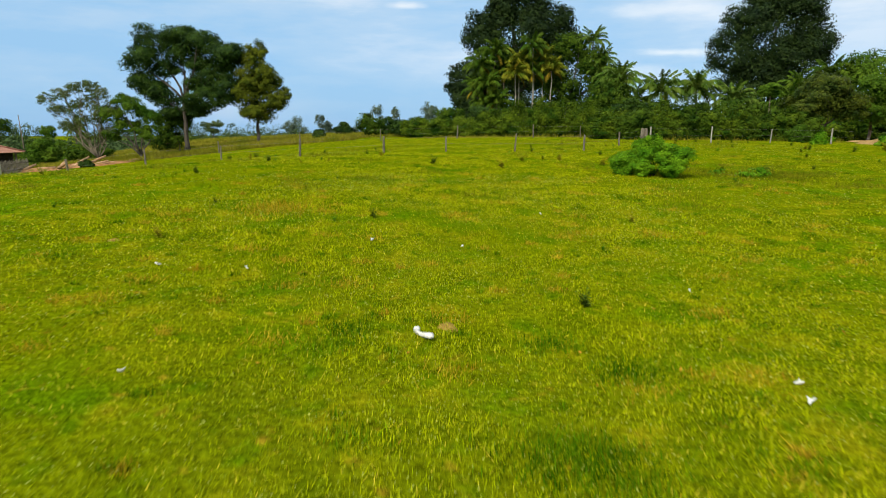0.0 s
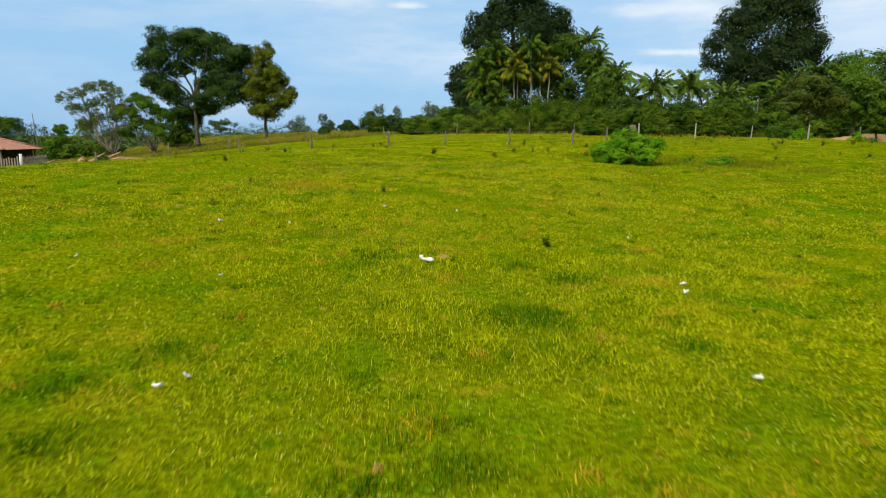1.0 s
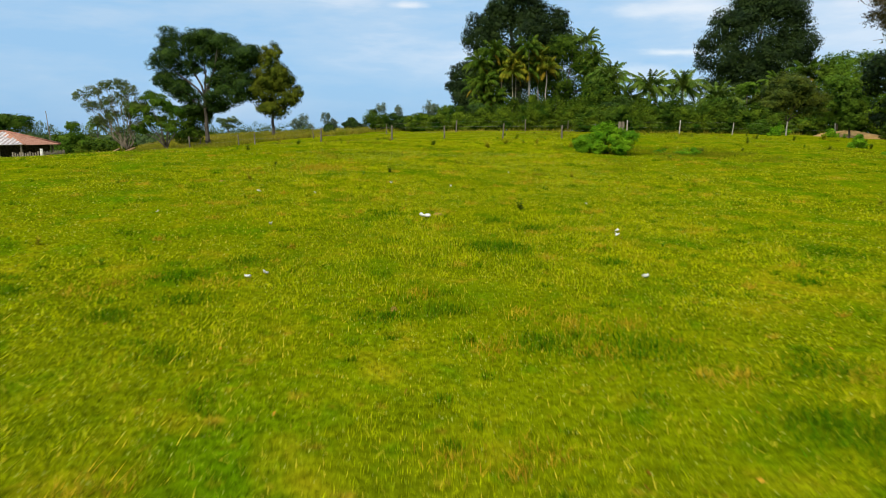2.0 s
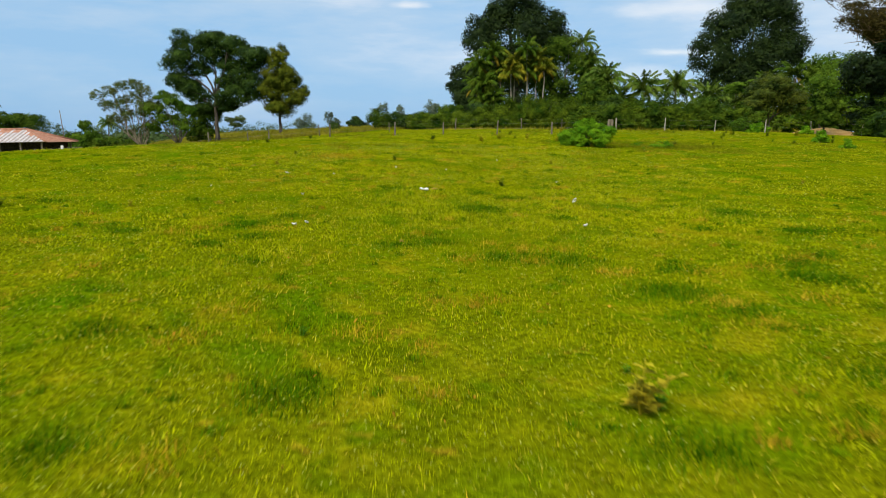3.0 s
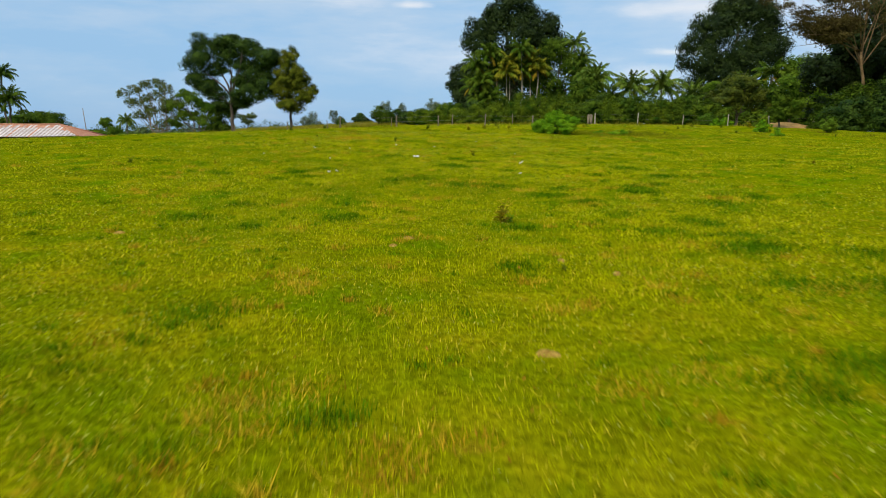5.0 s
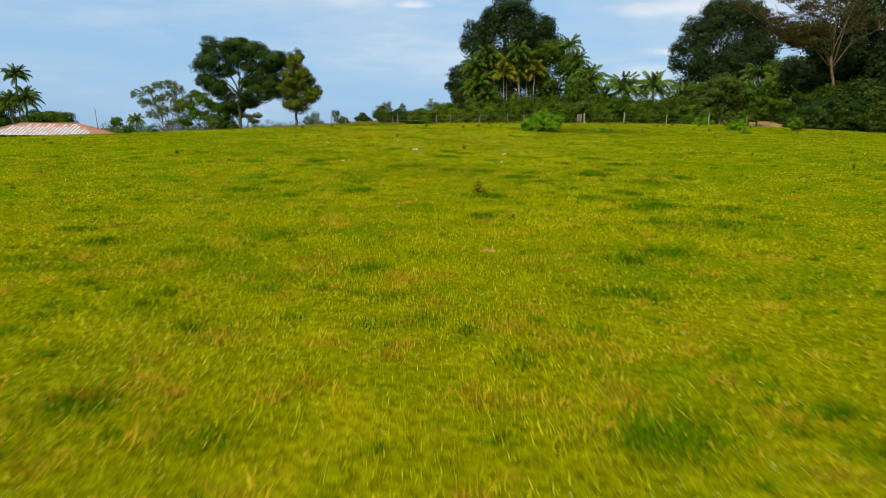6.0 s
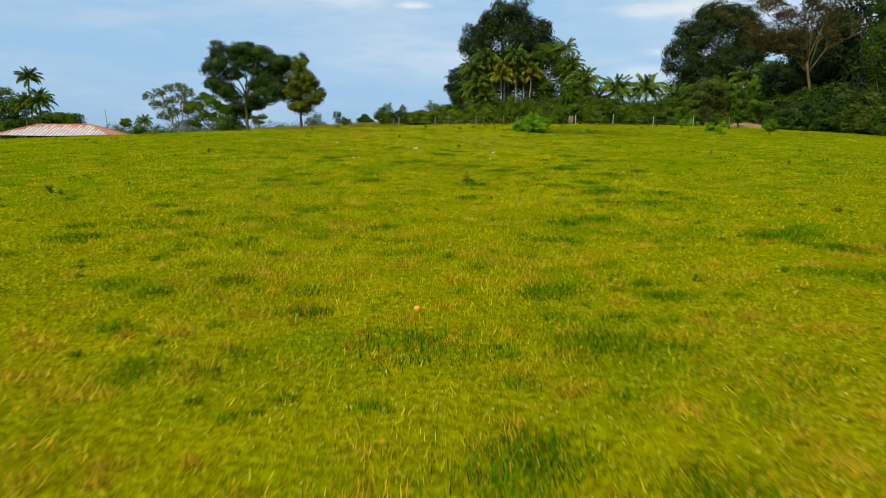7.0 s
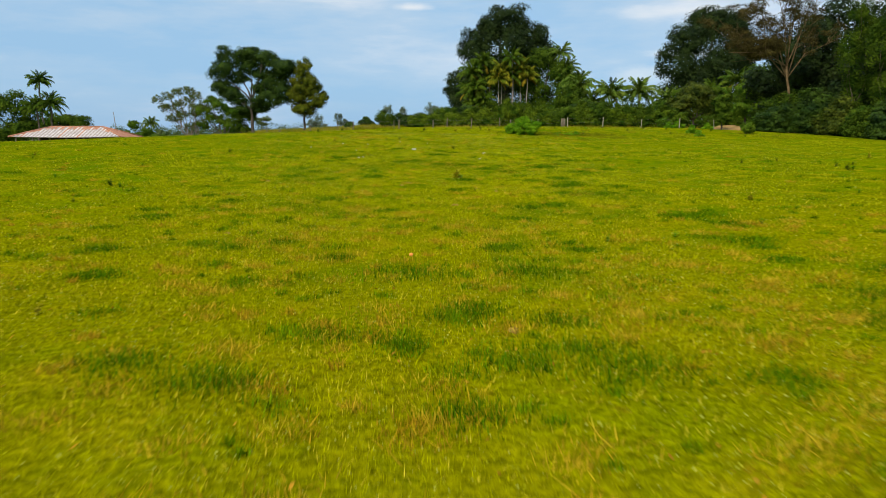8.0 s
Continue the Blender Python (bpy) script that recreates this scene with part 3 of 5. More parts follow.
shrub("shrub", -53, 124, "bushy green shrub on the dry slope", [(0, 0, 0.9, 3, 3, 1.2), (4, 0, 0.7, 3, 3, 1.0)], 1800, 0.32, M_hedge, 28)

for i, (x, y, h) in enumerate([(-60, 108, 1.8), (-65, 113, 2.6), (-73, 116, 3.6), (-79, 111, 3.2), (-71, 126, 3.4), (-67, 108, 2.4), (-76, 104, 2.8)]):
    shrub("slope_shrub", x, y, "leafy green shrub on the slope beyond the yard",
          [(0, 0, h * 0.52, 2.3, 2.0, h * 0.5), (1.7, 0, h * 0.34, 1.8, 1.6, h * 0.36), (-1.8, 0.2, h * 0.32, 1.8, 1.6, h * 0.36)], 1500, 0.28, (M_mid, M_hedge, M_fresh)[i % 3], 500 + i, group="slope shrubs", lumps=10)

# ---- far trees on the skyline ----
# skyline crowns take the leaf colour with the haze painted in
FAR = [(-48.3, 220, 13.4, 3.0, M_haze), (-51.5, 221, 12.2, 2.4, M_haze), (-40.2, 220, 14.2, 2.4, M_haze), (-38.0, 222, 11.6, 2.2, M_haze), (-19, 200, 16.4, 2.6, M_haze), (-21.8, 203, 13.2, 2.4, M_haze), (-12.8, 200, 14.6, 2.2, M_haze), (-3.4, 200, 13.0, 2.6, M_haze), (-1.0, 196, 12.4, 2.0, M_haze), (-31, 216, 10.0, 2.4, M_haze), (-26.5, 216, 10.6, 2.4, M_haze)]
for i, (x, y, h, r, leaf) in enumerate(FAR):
    tree("skyline_tree", x, y, "slender tree far on the skyline, paled by painted haze", "tree", h, 0.2,
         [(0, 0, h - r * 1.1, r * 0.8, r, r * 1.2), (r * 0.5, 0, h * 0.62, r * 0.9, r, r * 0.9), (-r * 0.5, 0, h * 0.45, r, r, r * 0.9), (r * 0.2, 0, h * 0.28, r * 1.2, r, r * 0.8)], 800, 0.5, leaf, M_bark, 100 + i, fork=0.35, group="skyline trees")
SHRUBS = [(-11.0, 98, 2.2, 3.9, M_mid), (-8.4, 99, 1.8, 3.2, M_dark), (-6.0, 95, 2.0, 2.8, M_dark), (-18.0, 92, 1.05, 1.9, M_dark), (-15.2, 99, 1.7, 2.6, M_dark), (-3.6, 91, 2.0, 3.3, M_mid)]
for i, (x, y, r, h, leaf) in enumerate(SHRUBS):
    shrub("shrub", x, y, "dark rounded shrub on the hill crest", [(0, 0, h * 0.52, r, r, h * 0.5), (r * 0.4, 0, h * 0.4, r * 0.8, r * 0.8, h * 0.38)], 1800, 0.28, leaf, 130 + i, group="crest shrubs")

# ---- hedge ----
HEDGE = [(-3.0, 88, 3.0), (0.4, 87, 3.2), (3.8, 87, 3.3), (7.2, 87, 4.2), (10.4, 86, 4.8), (13.6, 86, 5.4), (16.8, 85, 5.8), (20.0, 83, 5.6), (21.4, 77, 4.4),
         (19.4, 71, 3.6), (22.4, 70, 3.9), (25.4, 69, 4.3), (28.4, 68.5, 4.5), (31.4, 68, 4.6), (34.4, 68, 4.5), (37.2, 68, 4.2), (40.0, 68.5, 3.6)]
for i, (x, y, h) in enumerate(HEDGE):
    leaf = M_hedge if x < 22 else (M_mid, M_hedge)[i % 2]
    shrub("hedge_shrub", x, y, "dense leafy green shrub in the overgrown hedge",
          [(0, 0, h * 0.50, 2.4, 2.0, h * 0.52), (-1.3, -0.4, h * 0.36, 1.8, 1.6, h * 0.40), (1.3, -0.5, h * 0.38, 1.8, 1.6, h * 0.42), (0, -0.6, h * 0.16, 2.6, 1.4, h * 0.2)], 5600, 0.205, leaf, 200 + i, group="hedge shrubs", lumps=12, lump=0.34)

# ---- grove behind the hedge ----
tree("giant_tree", 21, 160, "huge dark green tree towering over the grove", "tree", 38, 1.3,
     [(0, 0, 27, 12.5, 9, 9), (-10.2, 0, 25, 6.8, 7, 6.5), (10.0, 0, 23, 7.4, 7, 7), (7.6, 0, 30, 6.4, 6, 5.2), (-5.0, 0, 31.5, 5.4, 5.4, 4.6), (-4, 2, 15.5, 8, 5, 6), (-3, 0, 19, 9, 7, 6), (6, 0, 18, 9, 7, 6), (0.5, 0, 33.6, 8.2, 7, 5.6), (0, 0, 15, 13, 8, 8), (0, -4, 6.5, 16, 6, 6)], 31000, 0.52, M_giant, M_bark, 31, fork=0.4, lumps=30, lump=0.30, fill=0.9)
tree("giant_tree", 8.2, 157, "dark dense tree at the edge of the grove", "tree", 20, 0.8,
     [(0, 0, 14, 7.4, 6, 6.2), (1.5, 0, 8, 7.8, 6, 6), (0, -2, 4, 7.4, 5, 4.4), (0, 1, 11, 7.0, 5, 6.0)], 15000, 0.5, M_giant, M_bark, 32, fork=0.4, lumps=24, lump=0.32, fill=0.9)
tree("broadleaf_tree", 29.5, 142, "leafy mid green tree in the grove", "tree", 24, 0.5,
     [(0, 0, 19.5, 5.0, 5, 4.6), (4, 0, 13, 5.6, 5, 5.5), (4.6, 0, 17.2, 4.2, 4, 4.0), (8.0, 0, 12, 4.0, 4, 4.6), (-3, 0, 11, 5, 5, 5.5), (7, 0, 7.5, 5.0, 4, 5.0), (0, 0, 7, 6, 4, 5)], 10500, 0.48, M_mid, M_bark, 33, fork=0.4, fill=0.8)
tree("giant_tree", 80.4, 152, "huge dark green tree with domed crown", "tree", 38, 1.3,
     [(0, 0, 27.5, 11.8, 9, 9.4), (-10.2, 0, 20.6, 7.6, 7.4, 7.6), (8.2, 0, 23.5, 6.6, 7.4, 8.2), (-0.5, 0, 33.2, 8.0, 6.6, 4.6), (5.5, 0, 31.5, 7.4, 6.6, 5.4), (-6.5, 0, 27.5, 7.2, 7, 6.4), (-2.0, 0, 13.6, 15.6, 7.4, 9.2), (3.6, -3, 20.4, 10, 6.4, 7.4), (-3.6, -2, 15.8, 9, 5.6, 7.4)], 33000, 0.48, M_giant, M_bark, 34, fork=0.4, lumps=28, lump=0.30, limbs=4, fill=0.9)
for i, (x, y, h, n) in enumerate([(9.2, 138, 15.5, 30), (12.6, 139, 18.2, 32), (8.8, 138, 10.5, 26), (14.6, 140, 14.5, 30), (10.6, 136, 11.0, 28), (10.2, 136, 7.0, 22), (12.6, 135, 7.4, 26)]):
    palm(x, y, "green palm in front of the giant tree", h, 0.16, 4.7, M_grovepalm, 300 + i, n, M_palebark, "grove palms", width=1.4, old=1 + i % 2)
for i, (x, y, h) in enumerate([(17.6, 138, 16.4), (20.4, 137, 19.2), (23.0, 139, 17.0), (16.6, 136, 13.6), (20.8, 138, 14.2), (24.6, 138, 14.6)]):
    palm(x, y, "yellowing palm with slender pale trunk", h, 0.15, 4.4, M_ypalm if i not in (1, 4) else M_grovepalm, 310 + i, 22, M_palmtrunk, "yellowing palms", width=1.4, old=(3, 1, 2, 1, 3, 2)[i])
palm(34.4, 142, "tall thin palm with drooping crown", 21.0, 0.17, 4.8, M_palm, 320, 24)
palm(36.4, 141, "tall thin palm with drooping crown", 17.0, 0.17, 4.8, M_palm, 321, 24)
palm(35.2, 140, "tall thin palm with drooping crown", 13.5, 0.17, 4.8, M_palm, 322, 24)
for i, (x, y, h, n) in enumerate([(36.6, 127, 10.6, 34), (44.6, 126, 8.8, 30), (52.4, 128, 9.6, 34), (59.3, 126, 7.6, 28), (40.5, 130, 6.4, 22), (63.5, 128, 6.0, 24)]):
    palm(x, y, "coconut palm rising behind the hedge", h, 0.26, 6.2, M_palm, 330 + i, n, M_bark, "coconut palms", width=1.5, old=i % 2)
for i, (x, y, h) in enumerate([(2.5, 128, 6.5), (9, 127, 7.0), (15.5, 128, 7.2), (22, 127, 7.4), (28, 126, 7.6), (35, 116, 7.6), (41, 116, 7.8), (47, 116, 7.6), (53, 116, 7.8), (59, 116, 7.6), (65, 116, 7.6), (71, 114, 8.0)]):
    shrub("grove_shrub", x, y, "tall dark shrub under the palms of the grove", [(0, 0, h * 0.62, 3.8, 3, h * 0.4), (2.2, -0.4, h * 0.36, 3.4, 2.6, h * 0.4), (-2.2, 0, h * 0.34, 3.4, 2.6, h * 0.4)], 2300, 0.42, (M_mid, M_dark)[i % 2], 380 + i, group="grove shrubs")
tree("broadleaf_tree", 33, 122, "low leafy tree behind the hedge", "tree", 11, 0.3, [(0, 0, 8, 4.5, 4, 3.6), (4, 0, 6, 4, 4, 3.2)], 2800, 0.5, M_mid, M_bark, 35, fork=0.4)

# ---- trees along the right border ----


def bare_tree(x, y, label, seed):
    """A short trunk that opens into a fan of thin limbs, with forking twigs and a thin veil of brown leaves."""
    rng = np.random.default_rng(seed)
    t = thing("bare_tree", x, y, label, "tree", sink=0.15)
    trunk = bent((1.2, 0, 0), (-0.4, 0, 9.4), 6, 0.08, rng)
    part("trunk", tube("trunk", trunk, [0.26, 0.21, 0.195, 0.185, 0.17, 0.16, 0.14], M_twigbark, 9, seed, 0.06), t)
    veil = []
    for i, (dx, h) in enumerate([(-9.6, 11.0), (-9.0, 13.6), (-6.4, 9.8), (-7.2, 16.0), (-7.4, 10.2), (-4.6, 17.6), (-2.8, 19.4), (-1.2, 20.4), (0.8, 20.0), (2.6, 18.6), (4.2, 16.0), (5.2, 12.6)]):
        a, b = trunk[-1 - i % 2], np.array((dx, rng.normal(0, 1.4), h))
        mid = a + (b - a) * 0.5 + np.array((-dx * 0.12, 0, 0.9))
        pts = [a, a * 0.55 + mid * 0.45, mid, mid * 0.5 + b * 0.5, b]
        limb = part("limb", tube("limb", pts, [0.085, 0.068, 0.052, 0.036, 0.015], M_twigbark, 6, seed + i, 0.06), t)
        for k in range(9):
            s = pts[1 + k % 3] + (pts[2 + k % 3] - pts[1 + k % 3]) * rng.uniform(0, 1)
            e = s + np.array((rng.normal(dx * 0.12, 1.1), rng.normal(0, 1.2), rng.uniform(0.6, 2.8)))
            br = bent(s, e, 3, 0.12, rng)
            part("twig", tube("twig", br, [0.034, 0.027, 0.02, 0.01], M_twigbark, 5, seed + k), limb)
            veil.append((*e, 1.15, 1.15, 0.6))
            if dx < -4:
                veil.append((*(s + e - br[1]), 1.6, 1.4, 0.9))
            for _ in range(3):
                s2 = br[int(rng.integers(1, 4))]
                e2 = s2 + np.array((rng.normal(dx * 0.05, 0.7), rng.normal(0, 0.7), rng.uniform(0.5, 1.6)))
                part("twig", tube("twig", [s2, s2 * 0.5 + e2 * 0.5 + rng.normal(0, 0.06, 3), e2], [0.022, 0.017, 0.008], M_twigbark, 4), limb)
    part("crown", leaves("crown", veil, 29000, 0.17, M_rust, seed + 50, 6, 0.4, fill=0.3), t, "thin veil of rusty brown leaves")
    return t


tree("round_tree", 45.2, 72.5, "rounded dark green tree with low crown", "tree", 7, 0.28,
     [(0, 0, 5.0, 4.0, 3.8, 2.6), (-2.4, 0, 3.6, 2.6, 3.0, 1.9), (2.6, 0, 3.8, 2.8, 3.0, 2.0), (0.3, 0, 6.7, 2.9, 2.8, 1.7)], 9500, 0.26, M_round, M_bark, 41, fork=0.22, lumps=13, fill=0.8)
tree("round_tree", 43.0, 56, "small dark tree standing in front of the border", "tree", 5, 0.13, [(0, 0, 3.6, 1.5, 1.4, 1.5), (0.3, 0, 2.0, 1.5, 1.3, 1.3)], 2400, 0.24, M_mid, M_bark, 42, fork=0.3)
tree("broadleaf_tree", 78.5, 112, "tall leafy green tree behind the bank", "tree", 17, 0.45, [(0, 0, 13.0, 5.4, 5, 4.4), (4, 0, 8, 6, 5, 4.8), (-4.0, 0, 10.6, 4.2, 5, 4.8), (-3.4, 0, 6, 4.6, 5, 4.4), (0, -1, 4, 7, 4, 4)], 9000, 0.44, M_fresh, M_bark, 43, fork=0.4, fill=0.8)
tree("broadleaf_tree", 90, 106, "tall leafy green tree behind the bank", "tree", 19, 0.45, [(0, 0, 13.5, 7, 6, 5), (-3, 0, 8, 7, 5, 5)], 6500, 0.55, M_hedge, M_bark, 44, fork=0.4)
palm(65.6, 114, "green palm with yellowed old fronds behind the round tree", 9.5, 0.2, 5.0, M_grovepalm, 45, 28, M_palebark, width=1.3, old=3)
palm(71.0, 114, "green palm with yellowed old fronds behind the round tree", 12.0, 0.2, 5.0, M_grovepalm, 46, 26, M_palebark, width=1.3, old=3)
palm(62.0, 110, "green palm standing behind the round tree", 7.0, 0.2, 5.6, M_grovepalm, 47, 26, M_palebark, width=1.3)
palm(68.6, 110, "green palm standing behind the round tree", 7.6, 0.2, 5.0, M_grovepalm, 39, 26, M_palebark, width=1.3, old=2)
tree("young_tree", 53.0, 100, "slim light green tree with pale trunk above the hedge", "tree", 9, 0.13, [(0, 0, 8.2, 1.7, 1.6, 0.9), (-1.0, 0, 7.4, 1.2, 1.2, 0.7), (1.0, 0, 7.2, 1.2, 1.2, 0.7)], 900, 0.34, M_fresh, M_palebark, 38, fork=0.75)
tree("broadleaf_tree", 61.5, 88, "leafy green tree above the sandy bank", "tree", 10, 0.26, [(0, 0, 7.4, 3.4, 3.4, 2.8), (3, 0, 5, 3.6, 3.4, 2.8), (-1.5, 0, 4.4, 2.8, 3, 2.4)], 4800, 0.34, M_fresh, M_bark, 48, fork=0.4)

bare_tree(50.2, 52, "tall half-bare tree with many thin upright limbs", 50)
TALL = [(60.5, 60, 21), (66, 52, 24), (60, 46, 15), (56.5, 66, 16), (70, 62, 20), (62, 36, 20), (64, 72, 22), (73, 74, 21), (67, 42, 23), (74, 50, 26)]
for i, (x, y, h) in enumerate(TALL):
    tree("border_tree", x, y, "tall dark tree in the shady border wood", "tree", h, 0.45,
         [(0, 0, h * 0.76, 4.8, 4.5, h * 0.24), (-2, 0, h * 0.5, 4.8, 4.5, h * 0.22), (2, 0, h * 0.36, 4.8, 4.5, h * 0.22), (0, 0, h * 0.2, 4.4, 4, h * 0.16)], 5600 if x < 65 else 3200, 0.46, M_giant, M_bark, 60 + i, fork=0.45, group="border wood")
for i, (x, y, h) in enumerate([(54.6, 44, 18), (56.0, 40, 20), (56.5, 35, 19), (55.5, 30, 16), (58, 26, 15)]):
    tree("bamboo_clump", x, y, "feathery light green bamboo clump", "bamboo", h, 0.16,
         [(0, 0, h * 0.9, 1.4, 1.4, h * 0.14), (1.0, 0, h * 0.7, 1.9, 1.8, h * 0.18), (-1.2, 0, h * 0.55, 2.0, 1.8, h * 0.2), (0.4, 0, h * 0.32, 2.2, 2.0, h * 0.22)], 5200, 0.20, M_mid, M_palebark, 70 + i, fork=0.2, group="bamboo clumps")
BORDER = [(49.8, 56, 4.2), (48.9, 51, 4.6), (52.2, 57, 6.0), (50.6, 52, 6.0), (51.6, 47, 6.2), (52.2, 42, 5.4), (52.4, 37, 4.4), (52.0, 32, 4.6), (52.4, 27, 4.2), (53, 21, 4.6), (53, 15, 4.6)]
for i, (x, y, h) in enumerate(BORDER):
    shrub("border_shrub", x, y, "dense green shrub along the border wood",
          [(0, 0, h * 0.52, 2.8, 2.8, h * 0.5), (-1.4, -0.8, h * 0.30, 2.0, 2.0, h * 0.36), (-0.6, 1.4, h * 0.36, 2.0, 2.0, h * 0.42), (-1.0, 0, h * 0.14, 2.2, 2.6, h * 0.2)], 5800, 0.25, (M_mid, M_dark, M_round)[i % 3], 240 + i, group="border shrubs", lumps=11)
for i, (x, y, h) in enumerate([(58, 99, 4.6), (63, 99, 5.0), (68, 98, 5.2), (73, 97, 5.6), (78, 96, 6.0), (84, 95, 6.0)]):
    shrub("border_shrub", x, y, "leafy shrub behind the sandy bank", [(0, 0, h * 0.5, 3.2, 2.6, h * 0.5), (1.5, -0.4, h * 0.3, 2.4, 2.2, h * 0.34)], 2600, 0.38, (M_mid, M_hedge)[i % 2], 280 + i, group="border shrubs")
shrub("low_bush", 38.1, 37.6, "bright green bush at the pasture edge", [(0, 0, 0.9, 0.8, 0.8, 0.9), (0.4, 0.2, 0.5, 0.7, 0.7, 0.6)], 1500, 0.16, M_fresh, 261)
shrub("low_bush", 36.4, 62, "low rounded fresh green bush by the fence", [(0, 0, 0.9, 1.4, 1.3, 1.0), (0.9, 0, 0.6, 1.0, 1.0, 0.7)], 1700, 0.17, M_fresh, 260)

LOWS = [(30.6, 35.6, 0.62), (29.4, 30.2, 0.42), (38.0, 60.5, 0.9), (35.0, 56, 0.6), (40.5, 55, 0.7)]
for i, (x, y, r) in enumerate(LOWS):
    shrub("low_bush", x, y, "low fresh green bush by the pasture fence", [(0, 0, r * 0.9, r * 0.8, r * 0.8, r), (r * 0.8, 0, r * 0.4, r * 0.6, r * 0.6, r * 0.5), (-r * 0.6, 0.2, r * 0.35, r * 0.6, r * 0.6, r * 0.45)], 700, 0.15, M_bright, 290 + i, group="fence bushes")

# ---- green bush in the pasture ----
shrub("pasture_bush", 9.6, 27.2, "bright green leafy bush alone in the pasture",
      [(-1.2, 0.2, 0.66, 0.8, 0.85, 0.72), (-0.05, 0.35, 1.2, 0.85, 0.85, 0.95), (1.0, -0.3, 0.85, 0.95, 0.9, 0.9), (-0.5, -0.2, 0.5, 0.7, 0.7, 0.5)], 17000, 0.085, M_bright, 270, lumps=30, lump=0.36)
shrub("low_bush", 14.6, 27.6, "low straggling bush beside the green bush", [(0, 0, 0.22, 0.8, 0.7, 0.3), (0.9, 0.4, 0.3, 0.5, 0.5, 0.35), (-1.2, 0.9, 0.2, 0.6, 0.5, 0.26)], 500, 0.11, M_bright, 271)

# ---- fences ----


def post(name, h, r, seed, wood=None):
    rng = np.random.default_rng(seed)
    lean = rng.normal(0, 0.05, 2)
    pts = [(lean[0] * k * h, lean[1] * k * h, -0.25 + (h + 0.25) * k) for k in (0, 0.25, 0.5, 0.75, 0.97, 1.0)]
    return tube(name, pts, [r * 1.05, r * 1.1, r, r * 0.97, r * 0.92, r * 0.7], wood or M_post, 8, seed, 0.10)


def fence(label, places, height, seed, radius=0.065, strands=(0.5, 0.9), wood=None):
    f = thing("wire_fence", places[0][0], places[0][1], label, "fence", z=0)
    base = Vector((places[0][0], places[0][1], 0))
    spots = [Vector((x, y, float(gz(x, y)))) - base for x, y in places]
    for i, p in enumerate(spots):
        part("post", post("post", height * (1 + 0.09 * math.sin(i * 2.3)), radius * (1 + 0.2 * math.cos(i * 1.7)), seed + i, wood), f, m=Matrix.Translation(p))
    for s in strands:
        pts = []
        for a, b in zip(spots, spots[1:]):
            for k in range(4):
                q = a.lerp(b, k / 4)
                pts.append((q.x, q.y - radius, q.z + height * s - 0.05 * math.sin(math.pi * k / 4)))
        pts.append((spots[-1].x, spots[-1].y - radius, spots[-1].z + height * s))
        part("wire", tube("wire", pts, [0.003] * len(pts), M_wire, 4), f, "thin dull steel wire")
    return f


fence("weathered wooden post fence with thin wire strands", [(-27.5, 43.5), (-21.3, 42.3), (-15.5, 41.0), (-10.1, 41.0), (-4.3, 41.0), (0.0, 41.0), (4.8, 41.3), (9.9, 42.4), (14.6, 50.0), (20.05, 60.68)], 1.15, 400)
fence("pale post fence running along the hedge", [(20.9, 60.9), (25.6, 57.6), (31.6, 58.2), (37.4, 58.0), (42.6, 57.6), (47.0, 55.5)], 1.45, 420, wood=M_rail)
fence("grey post fence in front of the far hedge", [(-30, 84), (-18.5, 82), (-7.7, 80), (2.1, 79), (11.9, 79), (17.6, 77.5), (21.0, 70)], 1.62, 440)
for x, y in ((19.95, 60.6), (20.31, 60.62)):
    gp = thing("gate_post", x, y, "thick weathered wooden gate post in the fence", "gate post", "gate posts")
    part("shaft", tube("shaft", [(0, 0, -0.3), (0.01, 0, 0.6), (0.02, 0, 1.2), (0.03, 0, 1.28)], [0.18, 0.17, 0.16, 0.13], M_post, 9, 5, 0.08), gp)

# ---- farm shed and yard ----


def slab(name, quad, thick, material_):
    """A sheet with thickness below four corners, given anticlockwise from above."""
    q = [Vector(c) for c in quad]
    nrm = (q[1] - q[0]).cross(q[3] - q[0])
    if nrm.length < 1e-6:
        nrm = (q[2] - q[1]).cross(q[3] - q[1])
    nrm.normalize()
    vs = [*q, *(c - nrm * thick for c in q)]
    fs = [(0, 1, 2, 3), (7, 6, 5, 4), (0, 4, 5, 1), (1, 5, 6, 2), (2, 6, 7, 3), (3, 7, 4, 0)]
    return mesh_from(name, [tuple(v) for v in vs], fs, material_)


def beam(name, size, material_, bevel=0.015):
    bm = bmesh.new()
    bmesh.ops.create_cube(bm, size=1.0, matrix=Matrix.Diagonal((*size, 1)))
    bmesh.ops.bevel(bm, geom=bm.edges[:], offset=bevel, segments=1, affect="EDGES")
    me = bpy.data.meshes.new(name)
    bm.to_mesh(me)
    bm.free()
    me.materials.append(material_)
    return me


